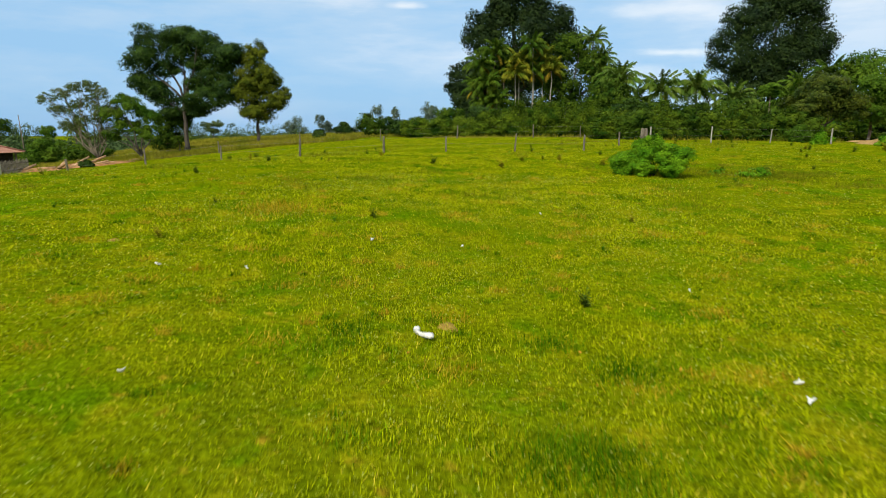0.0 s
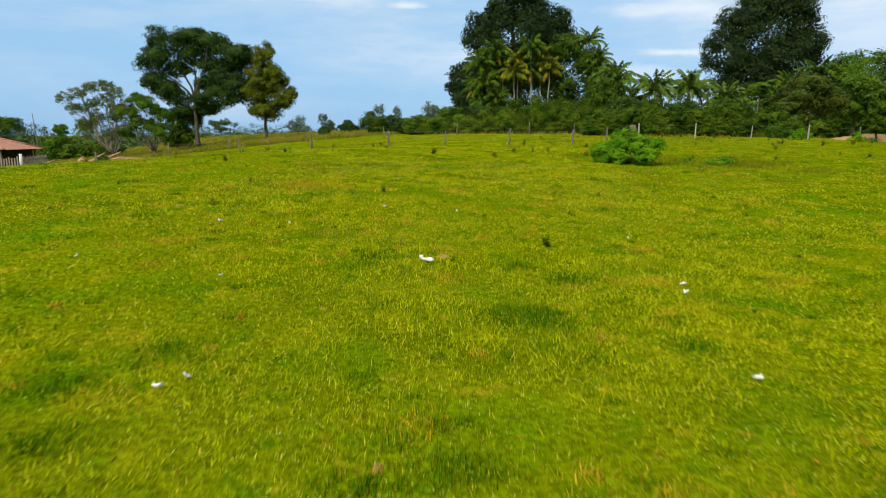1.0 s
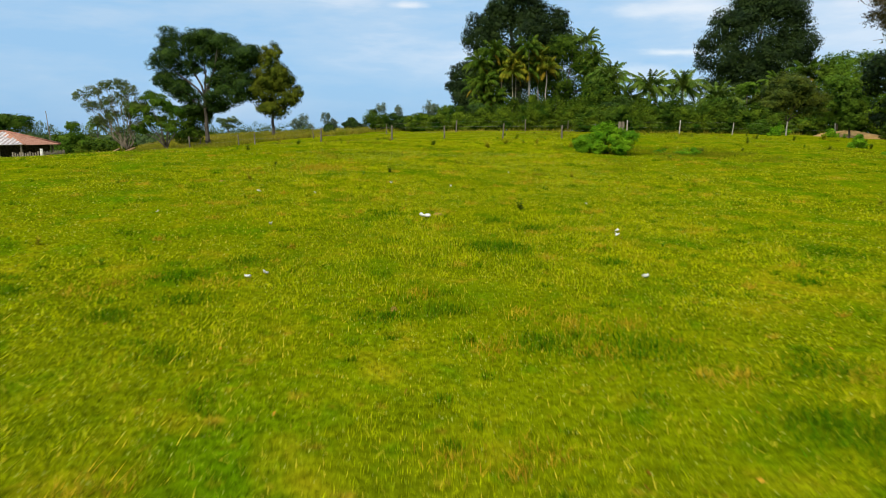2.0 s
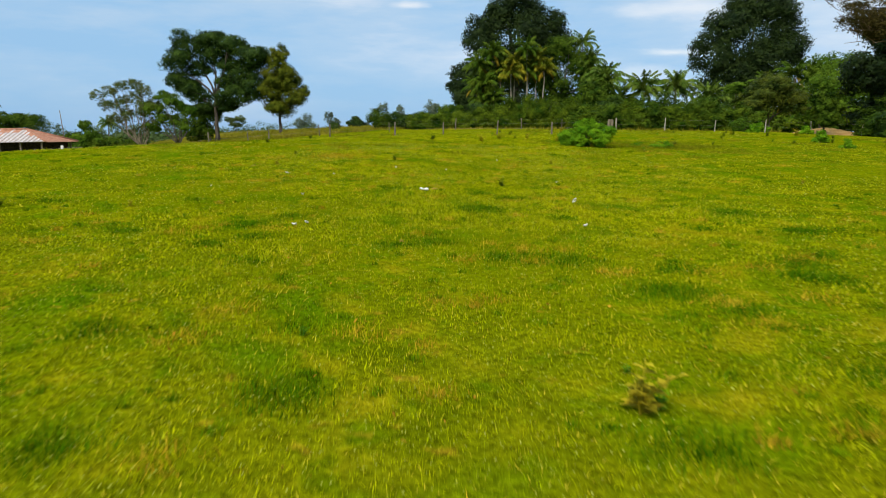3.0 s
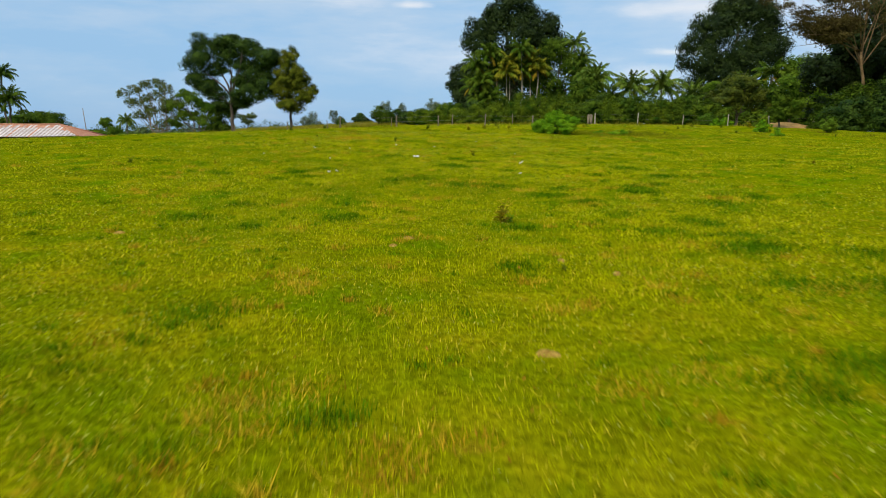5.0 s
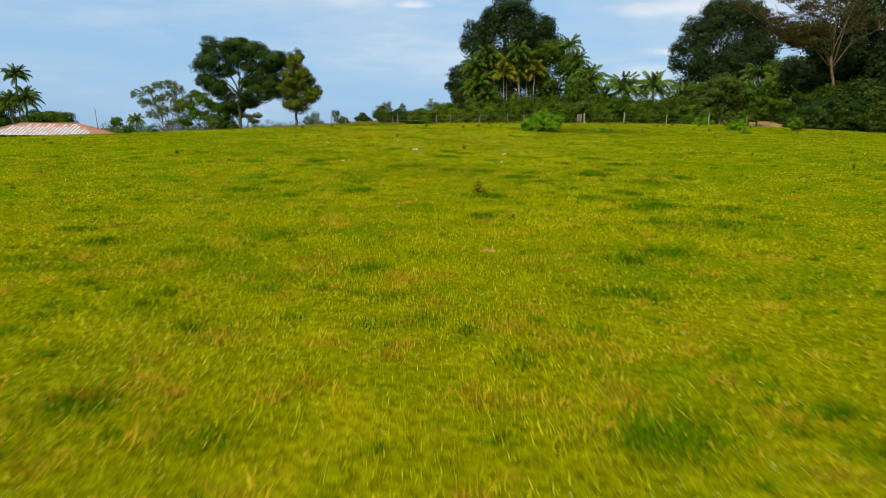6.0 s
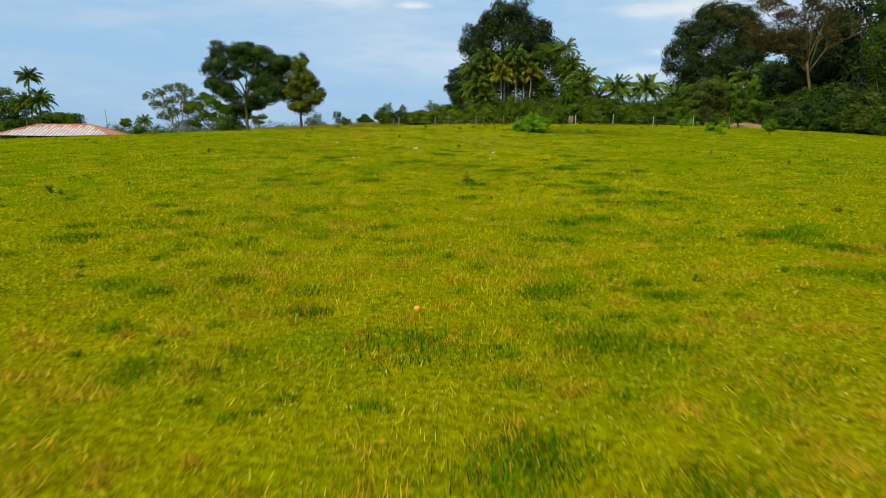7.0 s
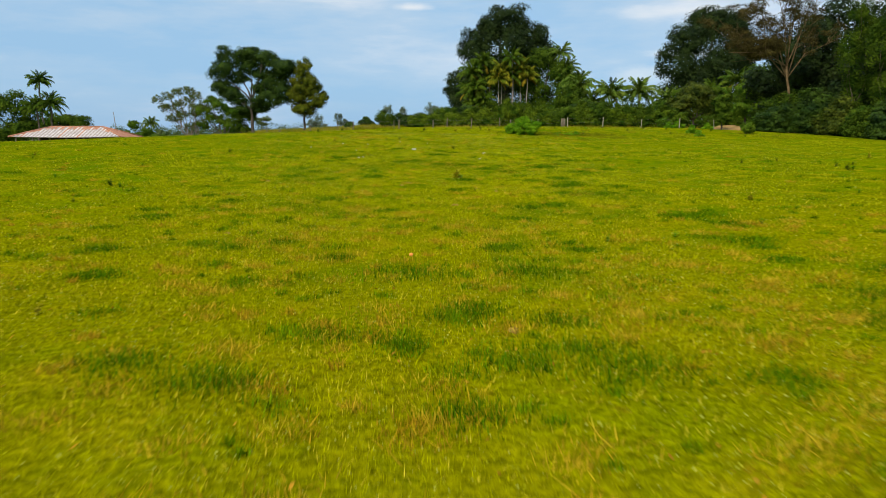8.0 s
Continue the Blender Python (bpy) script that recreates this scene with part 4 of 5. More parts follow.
shed = thing("farm_shed", -68.6, 83.0, "long open farm shed with patched terracotta hip roof", "shed", z=0)
LX, LY, EZ, RZ, HIP = 10.4, 4.3, 0.80, 2.65, 5.4
floor_z = float(gz(-68.6, 83))
tile_rng = np.random.default_rng(77)
STRIPS = 60
for side in (-1, 1):
    for i in range(STRIPS):
        a, b = -LX + 2 * LX * i / STRIPS, -LX + 2 * LX * (i + 1) / STRIPS - 0.02

        def up(x):
            return min(1.0, (LX - abs(x)) / HIP)

        lift = 0.03 * (i % 2) + tile_rng.uniform(0, 0.015)
        sag = -0.12 * math.cos(a / LX * 2.2)
        quad = [(a, side * LY, EZ + lift + sag), (b, side * LY, EZ + lift + sag),
                (b, side * LY * (1 - up(b)), EZ + (RZ - EZ) * up(b) + lift), (a, side * LY * (1 - up(a)), EZ + (RZ - EZ) * up(a) + lift)]
        worn = abs(a) < LX - 1.1 + 0.5 * math.sin(i * 0.9) and tile_rng.random() < 0.95
        pink = worn and i % 2 == 0
        rows = 4 if side < 0 else 1
        for r in range(rows):
            lo, hi = r / rows, (r + 1) / rows
            top = worn and r == 3
            c = [Vector(v) for v in quad]
            course = [c[0].lerp(c[3], lo), c[1].lerp(c[2], lo), c[1].lerp(c[2], hi), c[0].lerp(c[3], hi)]
            for v in course[2:]:
                v.z -= 0.025
            if (course[2] - course[3]).length < 0.02:
                continue
            look_of = M_tile if top and tile_rng.random() < 0.7 else M_pink if pink else M_sheet if worn else M_tile
            part("roof_strip", slab("roof_strip", [tuple(v) for v in (course if side < 0 else course[::-1])], 0.05, look_of), shed)
for side in (-1, 1):
    quad = [(side * (LX + 0.02), -LY, EZ - 0.02), (side * (LX + 0.02), LY, EZ - 0.02), (side * (LX - HIP), 0.02, RZ), (side * (LX - HIP), -0.02, RZ)]
    part("roof_end", slab("roof_end", quad if side > 0 else [quad[1], quad[0], quad[3], quad[2]], 0.05, M_tile), shed)
    for s2 in (-1, 1):
        part("hip_cap", tube("hip_cap", [(side * LX, s2 * LY, EZ + 0.06), (side * (LX - HIP), 0, RZ + 0.06)], [0.13, 0.13], M_tile, 8), shed, "rounded terracotta hip cap")
part("ridge_cap", tube("ridge_cap", [(-(LX - HIP), 0, RZ + 0.06), (0, 0, RZ + 0.03), (LX - HIP, 0, RZ + 0.06)], [0.15, 0.15, 0.15], M_tile, 8), shed, "rounded terracotta ridge cap")
for i in range(7):
    x = -LX + 1.0 + (2 * LX - 2.0) * i / 6
    for y in (-LY + 0.6, LY - 0.6):
        hgt = EZ - floor_z + 0.4
        part("post", beam("post", (0.22, 0.22, hgt), M_post), shed, "weathered wooden post", Matrix.Translation((x, y, floor_z - 0.3 + hgt / 2)))
for y in (-LY + 0.6, LY - 0.6):
    part("eave_beam", beam("eave_beam", (2 * LX - 1.6, 0.14, 0.2), M_plank), shed, m=Matrix.Translation((0, y, EZ + 0.02)))
# wall up to the eave, its dark colour painting the shed's inner shade
part("back_wall", beam("back_wall", (2 * LX - 2.4, 0.18, EZ - floor_z - 0.1), M_shadeboards), shed, "board back wall, darkened to stand for shade under the roof", Matrix.Translation((0, LY - 0.9, (EZ + floor_z) / 2 - 0.05)))

corral = thing("corral_fence", -53.2, 74.5, "grey plank corral fence beside the shed", "fence", z=0)
for i in range(24):
    x, y = -0.11 * i, 0.40 * i
    z = float(gz(-53.2 + x, 74.5 + y))
    part("picket", beam("picket", (0.05, 0.17, 1.75 + 0.22 * math.sin(i * 2.1)), M_plank), corral, m=Matrix.Translation((x, y, z + 0.84)) @ pose(0, 0, 0, 2 * math.sin(i * 1.7), 0, 15))
for i in range(12):
    x, y = -0.34 * i - 0.35, -0.1
    z = float(gz(-53.2 + x, 74.4))
    part("picket", beam("picket", (0.18, 0.05, 1.75 + 0.22 * math.sin(i * 1.9)), M_plank), corral, m=Matrix.Translation((x, y, z + 0.84)) @ pose(0, 0, 0, 0, 2 * math.sin(i * 1.3), 0))
for h in (0.5, 1.3):
    part("rail", tube("rail", [(0.05, 0.02, float(gz(-53.2, 74.5)) + h), (-2.6, 9.3, float(gz(-55.8, 83.8)) + h)], [0.06, 0.06], M_plank, 6), corral)
yard_post = thing("yard_post", -53.1, 73.9, "thick whitewashed post at the corral corner", "post")
part("shaft", tube("shaft", [(0, 0, -0.2), (0, 0, 1.2), (0.02, 0, 2.1)], [0.2, 0.19, 0.18], M_white, 9, 3, 0.05), yard_post)
pole = thing("utility_pole", -81.7, 124, "thin leaning grey pole behind the shed", "pole")
part("shaft", tube("shaft", [(0, 0, -0.3), (0, 0, 4), (-0.35, 0, 9.2)], [0.12, 0.1, 0.07], M_post, 8), pole)


def mound(name, x, y, rx, ry, h, material_, label, category, seed, rz=0.0, rings=7, group=""):
    """A low uneven heap whose rim dips into the ground."""
    rng = np.random.default_rng(seed)
    n = 18
    ca, sa = math.cos(radians(rz)), math.sin(radians(rz))
    vs, fs = [], []
    wob = 1 + 0.16 * np.sin(np.arange(n) * 2 * math.pi / n * 3 + seed) + rng.uniform(-0.08, 0.08, n)
    for j in range(rings + 1):
        u = 1 - j / rings
        for k in range(n):
            w = 2 * math.pi * k / n
            px, py = rx * u * wob[k] * math.cos(w), ry * u * wob[k] * math.sin(w)
            qx, qy = px * ca - py * sa, px * sa + py * ca
            lift = h * (1 - u * u) * (1 + 0.25 * rng.uniform(-1, 1)) - (0.05 if j == 0 else 0)
            vs.append((qx, qy, float(gz(x + qx, y + qy)) - float(gz(x, y)) + lift))
    for j in range(rings):
        for k in range(n):
            fs.append((j * n + k, j * n + (k + 1) % n, (j + 1) * n + (k + 1) % n, (j + 1) * n + k))
    ob = new(name, mesh_from(name, vs, fs, material_, True))
    ob.matrix_basis = pose(x, y, float(gz(x, y)))
    return tagged(ob, label, category, group)


mound("soil_bank", -49.0, 84.6, 4.2, 1.5, 0.45, M_soil, "low heap of bare reddish soil in the yard", "soil", 1)
mound("soil_bank", -53.0, 81.5, 2.8, 1.4, 0.4, M_soil, "low heap of bare reddish soil in the yard", "soil", 2)
mound("soil_bank", -45.4, 86.4, 3.4, 1.2, 0.35, M_soil, "low heap of bare reddish soil in the yard", "soil", 5)
mound("soil_bank", -51.2, 86.2, 3.0, 1.6, 0.5, M_soil, "low heap of bare reddish soil in the yard", "soil", 6)
mound("sandy_bank", 64, 86, 8, 4.0, 0.6, M_sand, "bare sandy bank under the border trees", "sand bank", 3)
mound("sandy_bank", 47.2, 62.5, 3.4, 5.5, 0.7, M_sand, "bare sandy bank behind the round tree", "sand bank", 4)
for i, (x, y, ln, rz, up) in enumerate([(-48.6, 84.2, 3.0, 25, 10), (-46.6, 84.8, 2.8, -20, 8), (-52.6, 81.6, 3.2, 8, 4), (-45.6, 85.8, 2.2, 30, 3), (-54.6, 82.0, 1.8, 60, 20), (-50.6, 82.8, 2.6, -35, 14), (-49.4, 85.2, 2.4, 60, 24), (-47.8, 86.0, 2.6, 15, 22), (-51.6, 84.6, 1.5, 80, 30), (-54.0, 83.4, 2.0, -15, 5), (-43.0, 87.0, 1.6, -10, 6)]):
    lg = thing("felled_log", x, y, "felled log lying on the bare soil", "log", "felled logs", rz=rz)
    part("stem", tube("stem", [(-ln / 2, 0, 0.14), (0, 0.06, 0.2 + ln * 0.01 * up), (ln / 2, 0, 0.22 + ln * 0.02 * up)], [0.19, 0.17, 0.12], M_log, 9, i, 0.08), lg)

# ---- small things on the grass ----


def bone(x, y, size, rz):
    """A bleached long bone with two knobbed ends."""
    b = thing("bone", x, y, "bleached white long bone lying in the grass", "bone", rz=rz, sink=-0.03)
    part("shaft", tube("shaft", [(-size / 2, 0.05, 0.02), (-size * 0.2, 0, 0.03), (size * 0.2, -0.02, 0.04), (size / 2, 0.03, 0.05)], [size * 0.11, size * 0.07, size * 0.075, size * 0.12], M_bone, 10, 1, 0.05), b)
    for k, s in ((-1, 0.13), (1, 0.15)):
        part("knob", lump_mesh("knob", size * s, M_bone, 3 + k), b, m=Matrix.Translation((k * size / 2, 0.07 if k < 0 else 0.04, 0.045)))
    return b


def lump_mesh(name, r, material_, seed, flat=0.7):
    bm = bmesh.new()
    bmesh.ops.create_icosphere(bm, subdivisions=2, radius=r)
    for v in bm.verts:
        v.co *= 1 + 0.28 * noise.noise(v.co * (1.6 / r) + Vector((seed * 3.1, 0, 0)))
        v.co.z *= flat
    me = bpy.data.meshes.new(name)
    bm.to_mesh(me)
    bm.free()
    for p in me.polygons:
        p.use_smooth = True
    me.materials.append(material_)
    return me


bone(-1.02, 6.2, 0.43, -56)
CHIPS = [(-0.12, 12.0, 0.09), (-2.37, 12.5, 0.15), (-4.72, 9.71, 0.14), (-6.68, 9.98, 0.17), (-4.98, 4.78, 0.15), (4.04, 4.6, 0.15), (3.91, 4.08, 0.17), (2.55, 16.5, 0.12), (-3.96, 0.39, 0.15), (-4.22, 0.12, 0.18), (3.46, 0.47, 0.2), (-8.39, 5.9, 0.1), (4.19, 8.66, 0.08)]
for i, (x, y, r) in enumerate(CHIPS):
    chip = thing("bone_fragment", x, y, "small bleached bone fragment in the grass", "bone", "bone fragments", rz=i * 67, sink=-0.045)
    r *= 0.72
    part("shard", tube("shard", [(-r * 0.55, 0, 0), (-r * 0.1, r * 0.12, 0.012), (r * 0.25, 0, 0.02), (r * 0.55, -r * 0.22, 0.05)], [r * 0.10, r * 0.22, r * 0.17, r * 0.08], M_bone, 7, i, 0.25), chip)
    part("splinter", tube("splinter", [(0, r * 0.1, 0.01), (r * 0.1, r * 0.3, 0.04), (r * 0.05, r * 0.5, 0.06)], [r * 0.14, r * 0.12, r * 0.05], M_bone, 6, i + 5, 0.2), chip)
fr = new("fallen_fruit", lump_mesh("fallen_fruit", 0.042, M_fruit, 9, 0.95))
fr.matrix_basis = pose(0.34, -27.15, float(gz(0.34, -27.15)) + 0.09)
tagged(fr, "small round orange fruit fallen in the grass", "fruit")
DUNG = [(-0.48, -11.73, 0.2), (-0.76, -12.45, 0.15), (1.97, -32.0, 0.15), (-0.58, 6.66, 0.3), (1.46, -18.33, 0.22), (-6.9, -11.4, 0.2), (3.2, -14.9, 0.14), (2.45, -13.9, 0.13), (-4.6, -24, 0.13), (16.5, 31, 0.3), (-8.6, 12, 0.2), (-1.35, -1.6, 0.12)]
for i, (x, y, r) in enumerate(DUNG):
    mound("dung_pat", x, y, r * 0.8, r * 0.6, 0.045, M_dung, "dry brown dung pat lying in the grass", "dung", 20 + i, i * 40, 4, "dung pats")


def weed_kind(h, n, leaf, seed, label, width=0.34, spread=0.34):
    """A small upright plant: a few thin stalks, leaves set along them."""
    t = new("weed")
    tagged(t, label, "weed", "pasture weeds")
    t.matrix_basis = pose(0, 0, 0)
    rng = np.random.default_rng(seed)
    vs, fs = [], []
    for _ in range(5):
        out = rng.normal(0, spread, 2) * h
        hh = h * rng.uniform(0.6, 1.0)
        pts = [np.array((out[0] * u * u, out[1] * u * u, hh * u - 0.03)) for u in (0, 0.35, 0.7, 1.0)]
        part("stalk", tube("stalk", pts, [0.009, 0.008, 0.006, 0.003], leaf, 4), t)
        for i in range(n):
            u = 0.15 + 0.85 * i / n
            c = np.array((out[0] * u * u, out[1] * u * u, hh * u - 0.03))
            a = i * 2.4 + rng.uniform(-0.4, 0.4)
            ln = h * rng.uniform(0.20, 0.36) * (1.15 - 0.5 * u)
            d = np.array((math.cos(a), math.sin(a), rng.uniform(0.1, 0.8))) * ln
            w = np.array((-math.sin(a), math.cos(a), 0.15)) * ln * width
            k = len(vs)
            vs += [c, c + d * 0.5 + w, c + d - np.array((0, 0, ln * 0.25)), c + d * 0.5 - w]
            fs.append((k, k + 1, k + 2, k + 3))
    part("foliage", mesh_from("foliage", vs, fs, leaf), t)
    return t


weed_a = weed_kind(0.46, 12, M_weed, 1, "olive green leafy weed standing above the grass")
weed_b = weed_kind(0.30, 10, M_bright, 2, "small green weed standing above the grass")
weed_c = weed_kind(0.54, 11, M_yweed, 3, "yellowing weed standing above the grass", spread=0.2)
KNOWN = [("a", -0.86, 30.7, 1.25), ("a", 1.93, 7.78, 0.85), ("c", 1.70, -9.85, 1.3), ("b", 1.95, -9.75, 0.9), ("b", -2.41, -7.6, 0.6), ("b", 6.87, -24.6, 0.7), ("a", -12.8, -13.85, 0.9), ("b", -12.2, -14.3, 0.9), ("b", -16.6, -11.3, 0.8), ("b", 9.97, -22.8, 0.7), ("a", 21.6, -8.1, 1.0), ("b", 22.0, -7.9, 1.0),
         ("b", 12.5, -19.95, 0.6), ("b", 16.9, -16.3, 0.6), ("b", 1.87, -8.8, 0.5), ("c", -7.7, 12.4, 0.7), ("c", 2.6, 29, 1.2), ("c", 4.2, 33, 1.0), ("c", 8.4, 31.5, 1.1), ("c", 6.5, 34, 1.0), ("a", 30.5, 44, 1.3), ("a", 28.0, 45.5, 1.2), ("b", 40, 52, 2.2), ("a", -21, 60, 1.8), ("a", -17.5, 57, 1.8), ("a", -20, 88, 2.2), ("c", 35, 47, 1.6), ("c", 13.8, 29, 1.1), ("c", 15.8, 28, 1.0)]
kinds = {"a": weed_a, "b": weed_b, "c": weed_c}
wr = np.random.default_rng(5)
used = set()
extra = [("abbc"[int(wr.integers(4))], float(wr.uniform(-26, 30)), float(wr.uniform(-34, 48)), float(wr.uniform(0.35, 0.8))) for _ in range(90)]
extra += [("aacb"[int(wr.integers(4))], float(wr.uniform(-14, 38)), float(wr.uniform(22, 58)), float(wr.uniform(0.6, 1.25))) for _ in range(64)]
for k, x, y, s in KNOWN + [e for e in extra if abs(e[1]) > 2.2]:
    m = pose(x, y, float(gz(x, y)), 0, 0, float(wr.uniform(0, 360)))
    if k not in used:
        used.add(k)
        ob = kinds[k]
    else:
        ob = copy_thing(kinds[k], m)
    ob.matrix_basis = m @ Matrix.Diagonal((s, s, s, 1))


def blades(name, xs, ys, hs, ws, material_, seed, lean=0.8):
    """Single pointed blades, each rooted in the ground."""
    rng = np.random.default_rng(seed)
    n = len(xs)
    zs = gz(xs, ys) - 0.015
    a = rng.uniform(0, 2 * math.pi, n)
    b = rng.uniform(0, 2 * math.pi, n)
    l = hs * np.abs(rng.normal(0, lean, n))
    dx, dy = np.cos(a) * ws * 0.5, np.sin(a) * ws * 0.5
    v = np.empty((n, 3, 3), np.float32)
    v[:, 0] = np.stack([xs - dx, ys - dy, zs], -1)
    v[:, 1] = np.stack([xs + dx, ys + dy, zs], -1)
    v[:, 2] = np.stack([xs + np.cos(b) * l, ys + np.sin(b) * l, zs + hs], -1)
    return mesh_from(name, v.reshape(-1, 3), np.arange(n * 3).reshape(-1, 3), material_)


def sward(name, count, x0, x1, y0, y1, h, w, material_, seed, label, keep=None, gather=False):
    """Grass over a stretch of the hill; gather: thickest along the middle of the stretch, thinning out to its sides."""
    rng = np.random.default_rng(seed)
    xs, ys = rng.uniform(x0, x1, count), rng.uniform(y0, y1, count)
    if gather:
        xs = rng.normal(0, 5.6, count)
        tail = rng.random(count)
        ys = np.where(tail < 0.16, y1 + np.abs(rng.normal(0, 14, count)), ys)
        ys = np.where(tail > 0.97, y0 - np.abs(rng.normal(0, 3.0, count)), ys)
    if keep is not None:
        ok = keep(xs, ys)
        xs, ys = xs[ok], ys[ok]
    n = len(xs)
    clump = 0.95 + 0.25 * np.sin(xs * 0.83 + 2 * np.sin(ys * 0.61)) * np.sin(ys * 0.97 + 2 * np.sin(xs * 0.47))
    wide = 1 + (np.abs(xs) * 0.10 + np.maximum(ys - 10, 0) * 0.05 if gather else 0)
    ob = new(name, blades(name, xs, ys, rng.uniform(*h, n) * clump, rng.uniform(*w, n) * wide, material_, seed + 1))
    return tagged(ob, label, "grass", kind="stuff")


sward("grass", 430000, -30, 30, -40, 14, (0.045, 0.12), (0.008, 0.018), M_grass, 1, "short yellow-green pasture grass on the hill", gather=True)
sward("grass", 380000, -45, 45, -50, 92, (0.05, 0.11), (0.03, 0.06), M_grassfar, 2, "short yellow-green pasture grass on the hill", lambda x, y: np.abs(x) > 3.0 - 3.0 * (y > 0))
sward("tall_grass", 92000, -84, -6, 94, 146, (0.25, 0.8), (0.08, 0.2), M_drygrass, 4, "tall half-dry grass behind the trees")
sward("tall_grass", 42000, -62, -12, 86, 101, (0.35, 1.0), (0.06, 0.14), M_drygrass, 6, "half-dry grass around the yard trees")
sward("tall_grass", 9000, -2, 44, 63, 84, (0.2, 0.6), (0.06, 0.12), M_drygrass, 5, "tall half-dry grass along the hedge foot", lambda x, y: (y > 81 - np.clip(x - 16, 0, 6) * 2.6) & (y < 86 - np.clip(x - 16, 0, 6) * 3.0))

# low round leaves among the grass
cr = np.random.default_rng(41)
n = 290000
lx, ly = cr.normal(0, 7.0, n), cr.uniform(-38, 26, n)
wide = cr.random(n) < 0.18
lx, ly = np.where(wide, cr.uniform(-28, 30, n), lx), np.where(wide, cr.uniform(-30, 56, n), ly)
keep = np.sin(lx * 0.7 + 2 * np.sin(ly * 0.4)) * np.sin(ly * 0.55 + 1.7 * np.sin(lx * 0.33)) + cr.normal(0, 0.45, n) > -0.28
lx, ly = lx[keep], ly[keep]
n = len(lx)
lz = gz(lx, ly) + cr.uniform(0.02, 0.09, n)
la = cr.uniform(0, 6.283, n)
lr = cr.uniform(0.007, 0.016, n) * (1 + np.abs(lx) * 0.06 + np.maximum(ly, 0) * 0.03)
c = np.stack([lx, ly, lz], -1)
t1 = np.stack([np.cos(la), np.sin(la), cr.normal(0, 0.35, n)], -1) * lr[:, None]
t2 = np.stack([-np.sin(la), np.cos(la), cr.normal(0, 0.35, n)], -1) * lr[:, None] * 0.8
tagged(new("clover", mesh_from("clover", np.stack([c - t1 + t2 * 0.6, c + t1, c - t1 * 0.7 - t2], 1).reshape(-1, 3), np.arange(n * 3).reshape(-1, 3), M_clover)), "low round clover leaves among the grass", "clover", kind="stuff")

# lush darker tufts
tr = np.random.default_rng(9)
centres = [(-2.18, 6.4, 0.42), (0.35, -28.4, 0.75), (0.75, 2.75, 0.75), (-2.3, -9.5, 0.5), (1.0, 6.05, 0.4), (1.95, 5.07, 0.5), (2.0, -10.6, 0.5), (-6.55, -17.8, 0.4), (1.25, -31.4, 0.5), (4.0, -25.5, 0.25), (4.25, -26.3, 0.3), (-5.4, -28.8, 0.45), (-2.8, -33.3, 0.45), (4.8, -33.8, 0.45), (-1.2, -27.1, 0.3), (3.5, -21.6, 0.3), (0.8, 2.8, 0.6), (-1.5, -2.0, 0.4), (0.85, -3.0, 0.45), (1.6, -14.4, 0.4), (-4.2, -10.6, 0.4)]
centres += [(-0.6, -32.25, 0.4), (1.42, -31.05, 0.4), (1.83, -33.1, 0.5), (0.5, -32.6, 0.3), (1.2, -34.6, 0.4), (-1.6, -33.8, 0.5), (3.2, -33.4, 0.6), (2.6, -31.6, 0.4)]
centres += [(float(tr.uniform(2.2, 10)), float(tr.uniform(-33, 3)), float(tr.uniform(0.3, 0.7))) for _ in range(46)]
centres += [(float(tr.uniform(-9, 0)), float(tr.uniform(-30, 2)), float(tr.uniform(0.25, 0.55))) for _ in range(16)]


def tufts(name, places, share, material_, label, seed):
    """Thick clumps of taller blades round each place (x, y, radius)."""
    xs, ys, hs = [], [], []
    for cx, cy, r in places:
        n = int(share * r)
        xs.append(tr.normal(cx, r * 0.62, n))
        ys.append(tr.normal(cy, r * 0.5, n))
        hs.append(tr.uniform(0.07, 0.18, n) * (0.7 + r * 0.5))
    xs, ys, hs = np.concatenate(xs), np.concatenate(ys), np.concatenate(hs)
    return tagged(new(name, blades(name, xs, ys, hs, tr.uniform(0.010, 0.022, len(xs)), material_, seed, 0.5)), label, "grass", kind="stuff")


tufts("lush_grass", centres, 1000, M_lush, "dark green lush patches in the pasture grass", 31)
centres = [(float(tr.uniform(-8, 8)), float(tr.uniform(-37, -20)), float(tr.uniform(0.12, 0.4))) for _ in range(60)]
centres += [(float(tr.uniform(-24, 26)), float(tr.uniform(-36, 44)), float(tr.uniform(0.1, 0.48) ** 1.2)) for _ in range(360)]
near = tr.random(600) < 0.55
centres += [(float(tr.normal(0, 6.5) if k else tr.uniform(-30, 34)), float(tr.uniform(-37, 12) if k else tr.uniform(-34, 50)), float(tr.uniform(0.05, 0.17))) for k in near]
tufts("grass_tufts", centres, 560, M_tuft, "small green tufts in the pasture grass", 32)

sx, sy, sh = [], [], []
for _ in range(1700):
    cx, cy, r = float(tr.normal(0, 9)), float(tr.uniform(-38, 26)), float(tr.uniform(0.05, 0.26))
    if tr.random() < np.clip((cy + 27) / 12, 0.1, 0.80):
        continue
    n = int(30 + 330 * r)
    sx.append(tr.normal(cx, r, n))
    sy.append(tr.normal(cy, r * 0.8, n))
    sh.append(tr.uniform(0.06, 0.16, n))
sx, sy, sh = np.concatenate(sx), np.concatenate(sy), np.concatenate(sh)
tagged(new("dry_grass", blades("dry_grass", sx, sy, sh, tr.uniform(0.010, 0.024, len(sx)), M_straw, 33, 0.9)), "straw-coloured dry tufts in the pasture grass", "grass", kind="stuff")

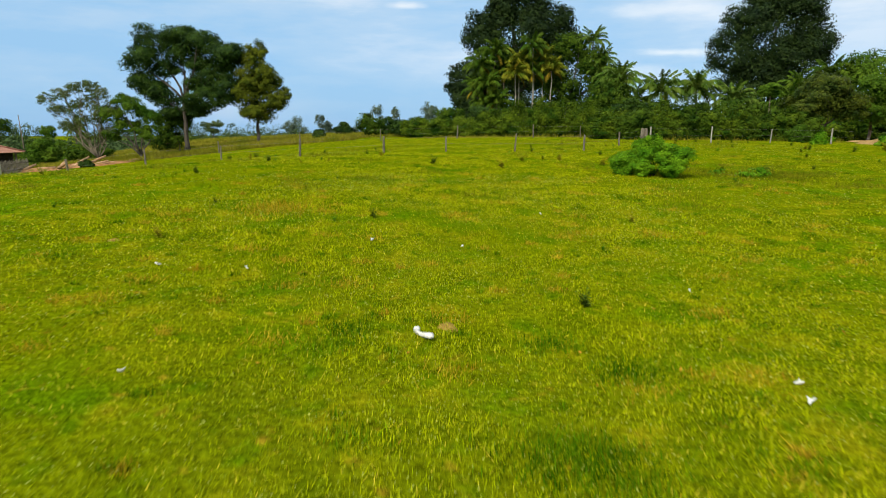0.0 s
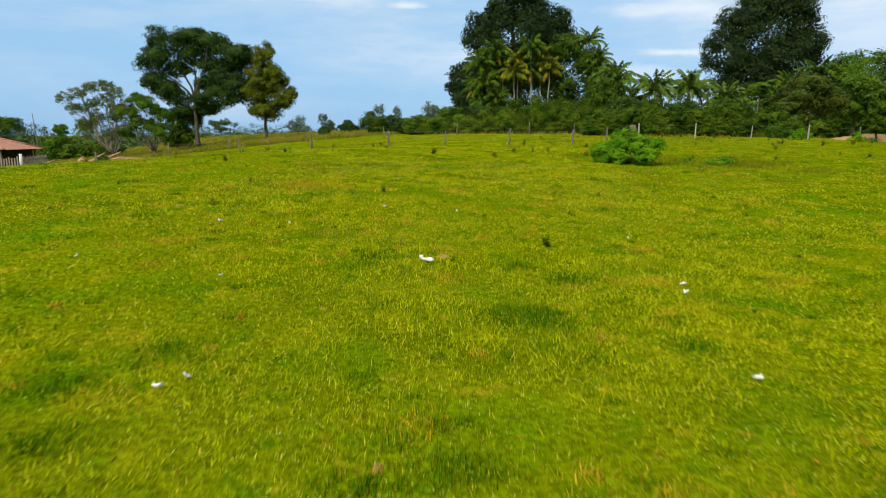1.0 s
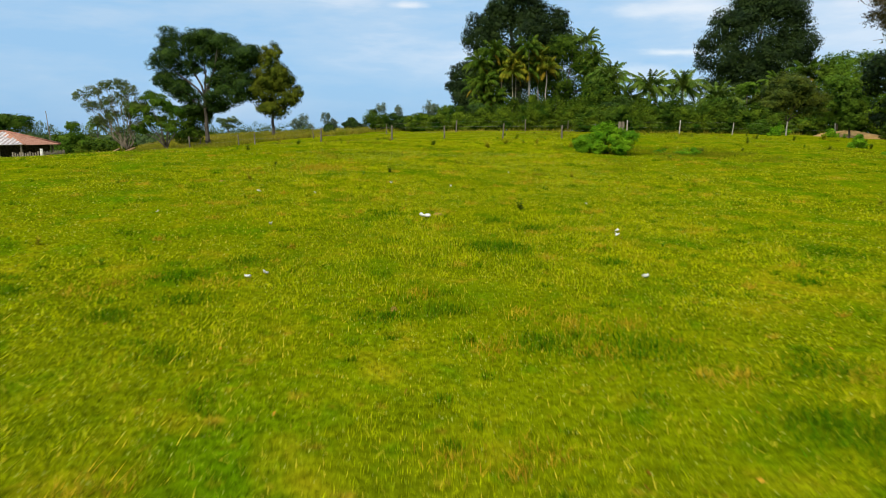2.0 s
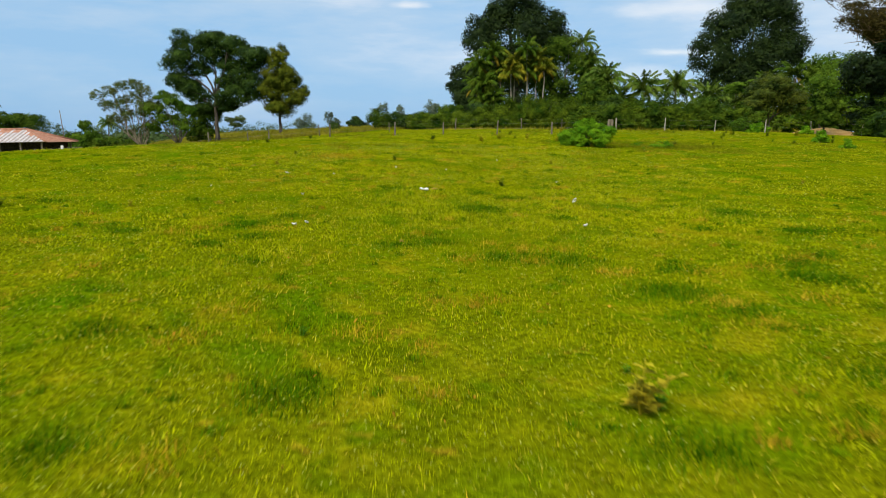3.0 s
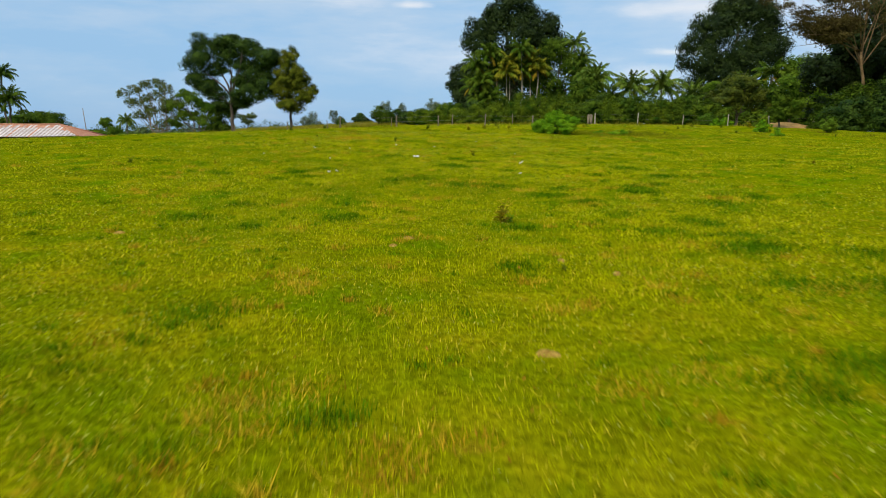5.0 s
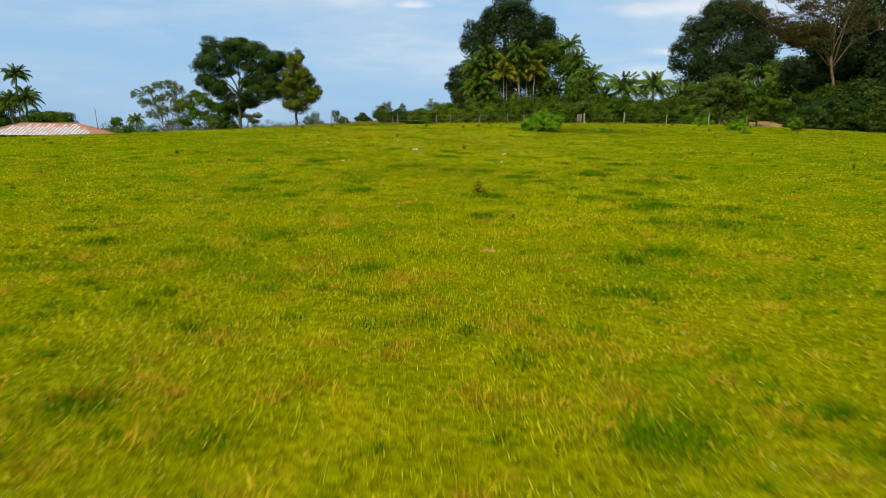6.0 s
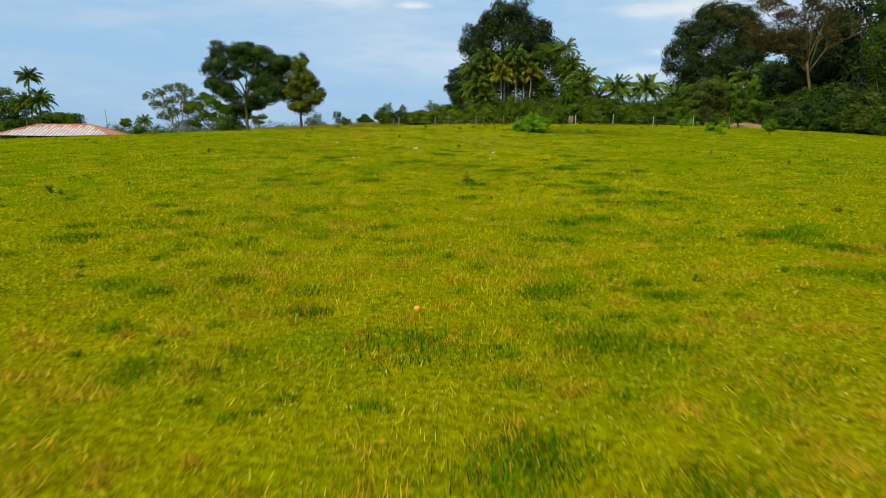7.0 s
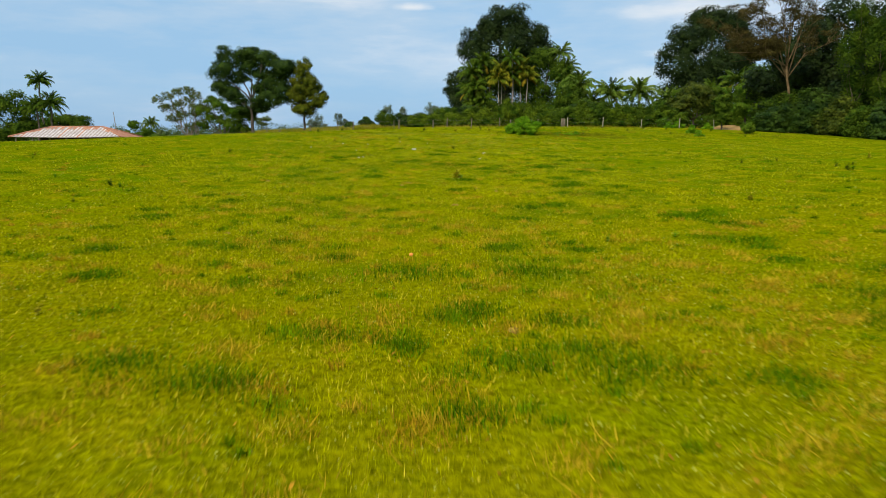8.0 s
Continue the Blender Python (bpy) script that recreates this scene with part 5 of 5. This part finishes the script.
# rough half-dry clumps where the cattle leave the grass standing
rr = np.random.default_rng(63)
rx, ry, rh = [], [], []
for _ in range(130):
    cx, cy, r = float(rr.uniform(-22, 40)), float(rr.uniform(18, 62)), float(rr.uniform(0.25, 0.9))
    if rr.random() < 0.35:
        cx, cy = float(rr.normal(15.5, 3.0)), float(rr.normal(28.5, 2.4))
    n = int(70 + 110 * r)
    rx.append(rr.normal(cx, r, n))
    ry.append(rr.normal(cy, r * 0.7, n))
    rh.append(rr.uniform(0.10, 0.30, n))
rx, ry, rh = np.concatenate(rx), np.concatenate(ry), np.concatenate(rh)
tagged(new("rough_grass", blades("rough_grass", rx, ry, rh, rr.uniform(0.012, 0.03, len(rx)), M_rough, 65, 0.6)), "olive rough clumps of uneaten grass", "grass", kind="stuff")

# patch of reddish dry weeds
n = 700
tagged(new("dry_weeds", blades("dry_weeds", tr.normal(-5.7, 0.7, n), tr.normal(16.4, 0.7, n), tr.uniform(0.1, 0.26, n), tr.uniform(0.012, 0.03, n), M_straw, 35, 0.6)), "patch of reddish dry weeds in the pasture", "weeds", kind="stuff")

# fallen leaves
n = 1500
fx, fy = tr.normal(0, 6.0, n), tr.uniform(-37, 14, n)
fkeep = tr.random(n) < np.clip(0.75 - (fy + 20) / 50, 0.15, 1)
fx, fy = fx[fkeep], fy[fkeep]
n = len(fx)
fc = np.stack([fx, fy, gz(fx, fy) + tr.uniform(0.05, 0.10, n)], -1)
fa, fl = tr.uniform(0, 6.283, n), tr.uniform(0.015, 0.042, n)
f1 = np.stack([np.cos(fa), np.sin(fa), tr.normal(0, 0.4, n)], -1) * fl[:, None]
f2 = np.stack([-np.sin(fa), np.cos(fa), tr.normal(0.2, 0.4, n)], -1) * fl[:, None] * 0.55
tagged(new("fallen_leaves", mesh_from("fallen_leaves", np.stack([fc - f1, fc + f2, fc + f1, fc - f2 * 0.8], 1).reshape(-1, 3), np.arange(n * 4).reshape(-1, 4), M_litter)), "dry orange-brown leaves fallen in the grass", "leaves", kind="stuff")

# far woods along the horizon
fr_rng = np.random.default_rng(12)
blobs_far = []
for x0, x1, step, y0, base, tall in ((-420, 70, 9, 310, -3.5, 12.5), (-250, -14, 5, 205, -3.2, 7.8), (-150, -12, 3.6, 165, -2.4, 5.8), (-150, -64, 4.0, 149, -2.9, 5.4)):
    for x in np.arange(x0, x1, step):
        h = tall * float(fr_rng.uniform(0.7, 1.12))
        r = step * float(fr_rng.uniform(0.7, 1.1))
        blobs_far.append((float(x), y0 + float(fr_rng.uniform(-9, 9)), base + h * 0.5, r, 4.0, h * 0.5))
tagged(new("far_woods", leaves("far_woods", blobs_far, 48000, 0.80, M_far, 13, 6, sprays=5)), "low dark woods along the horizon", "woods", kind="stuff")
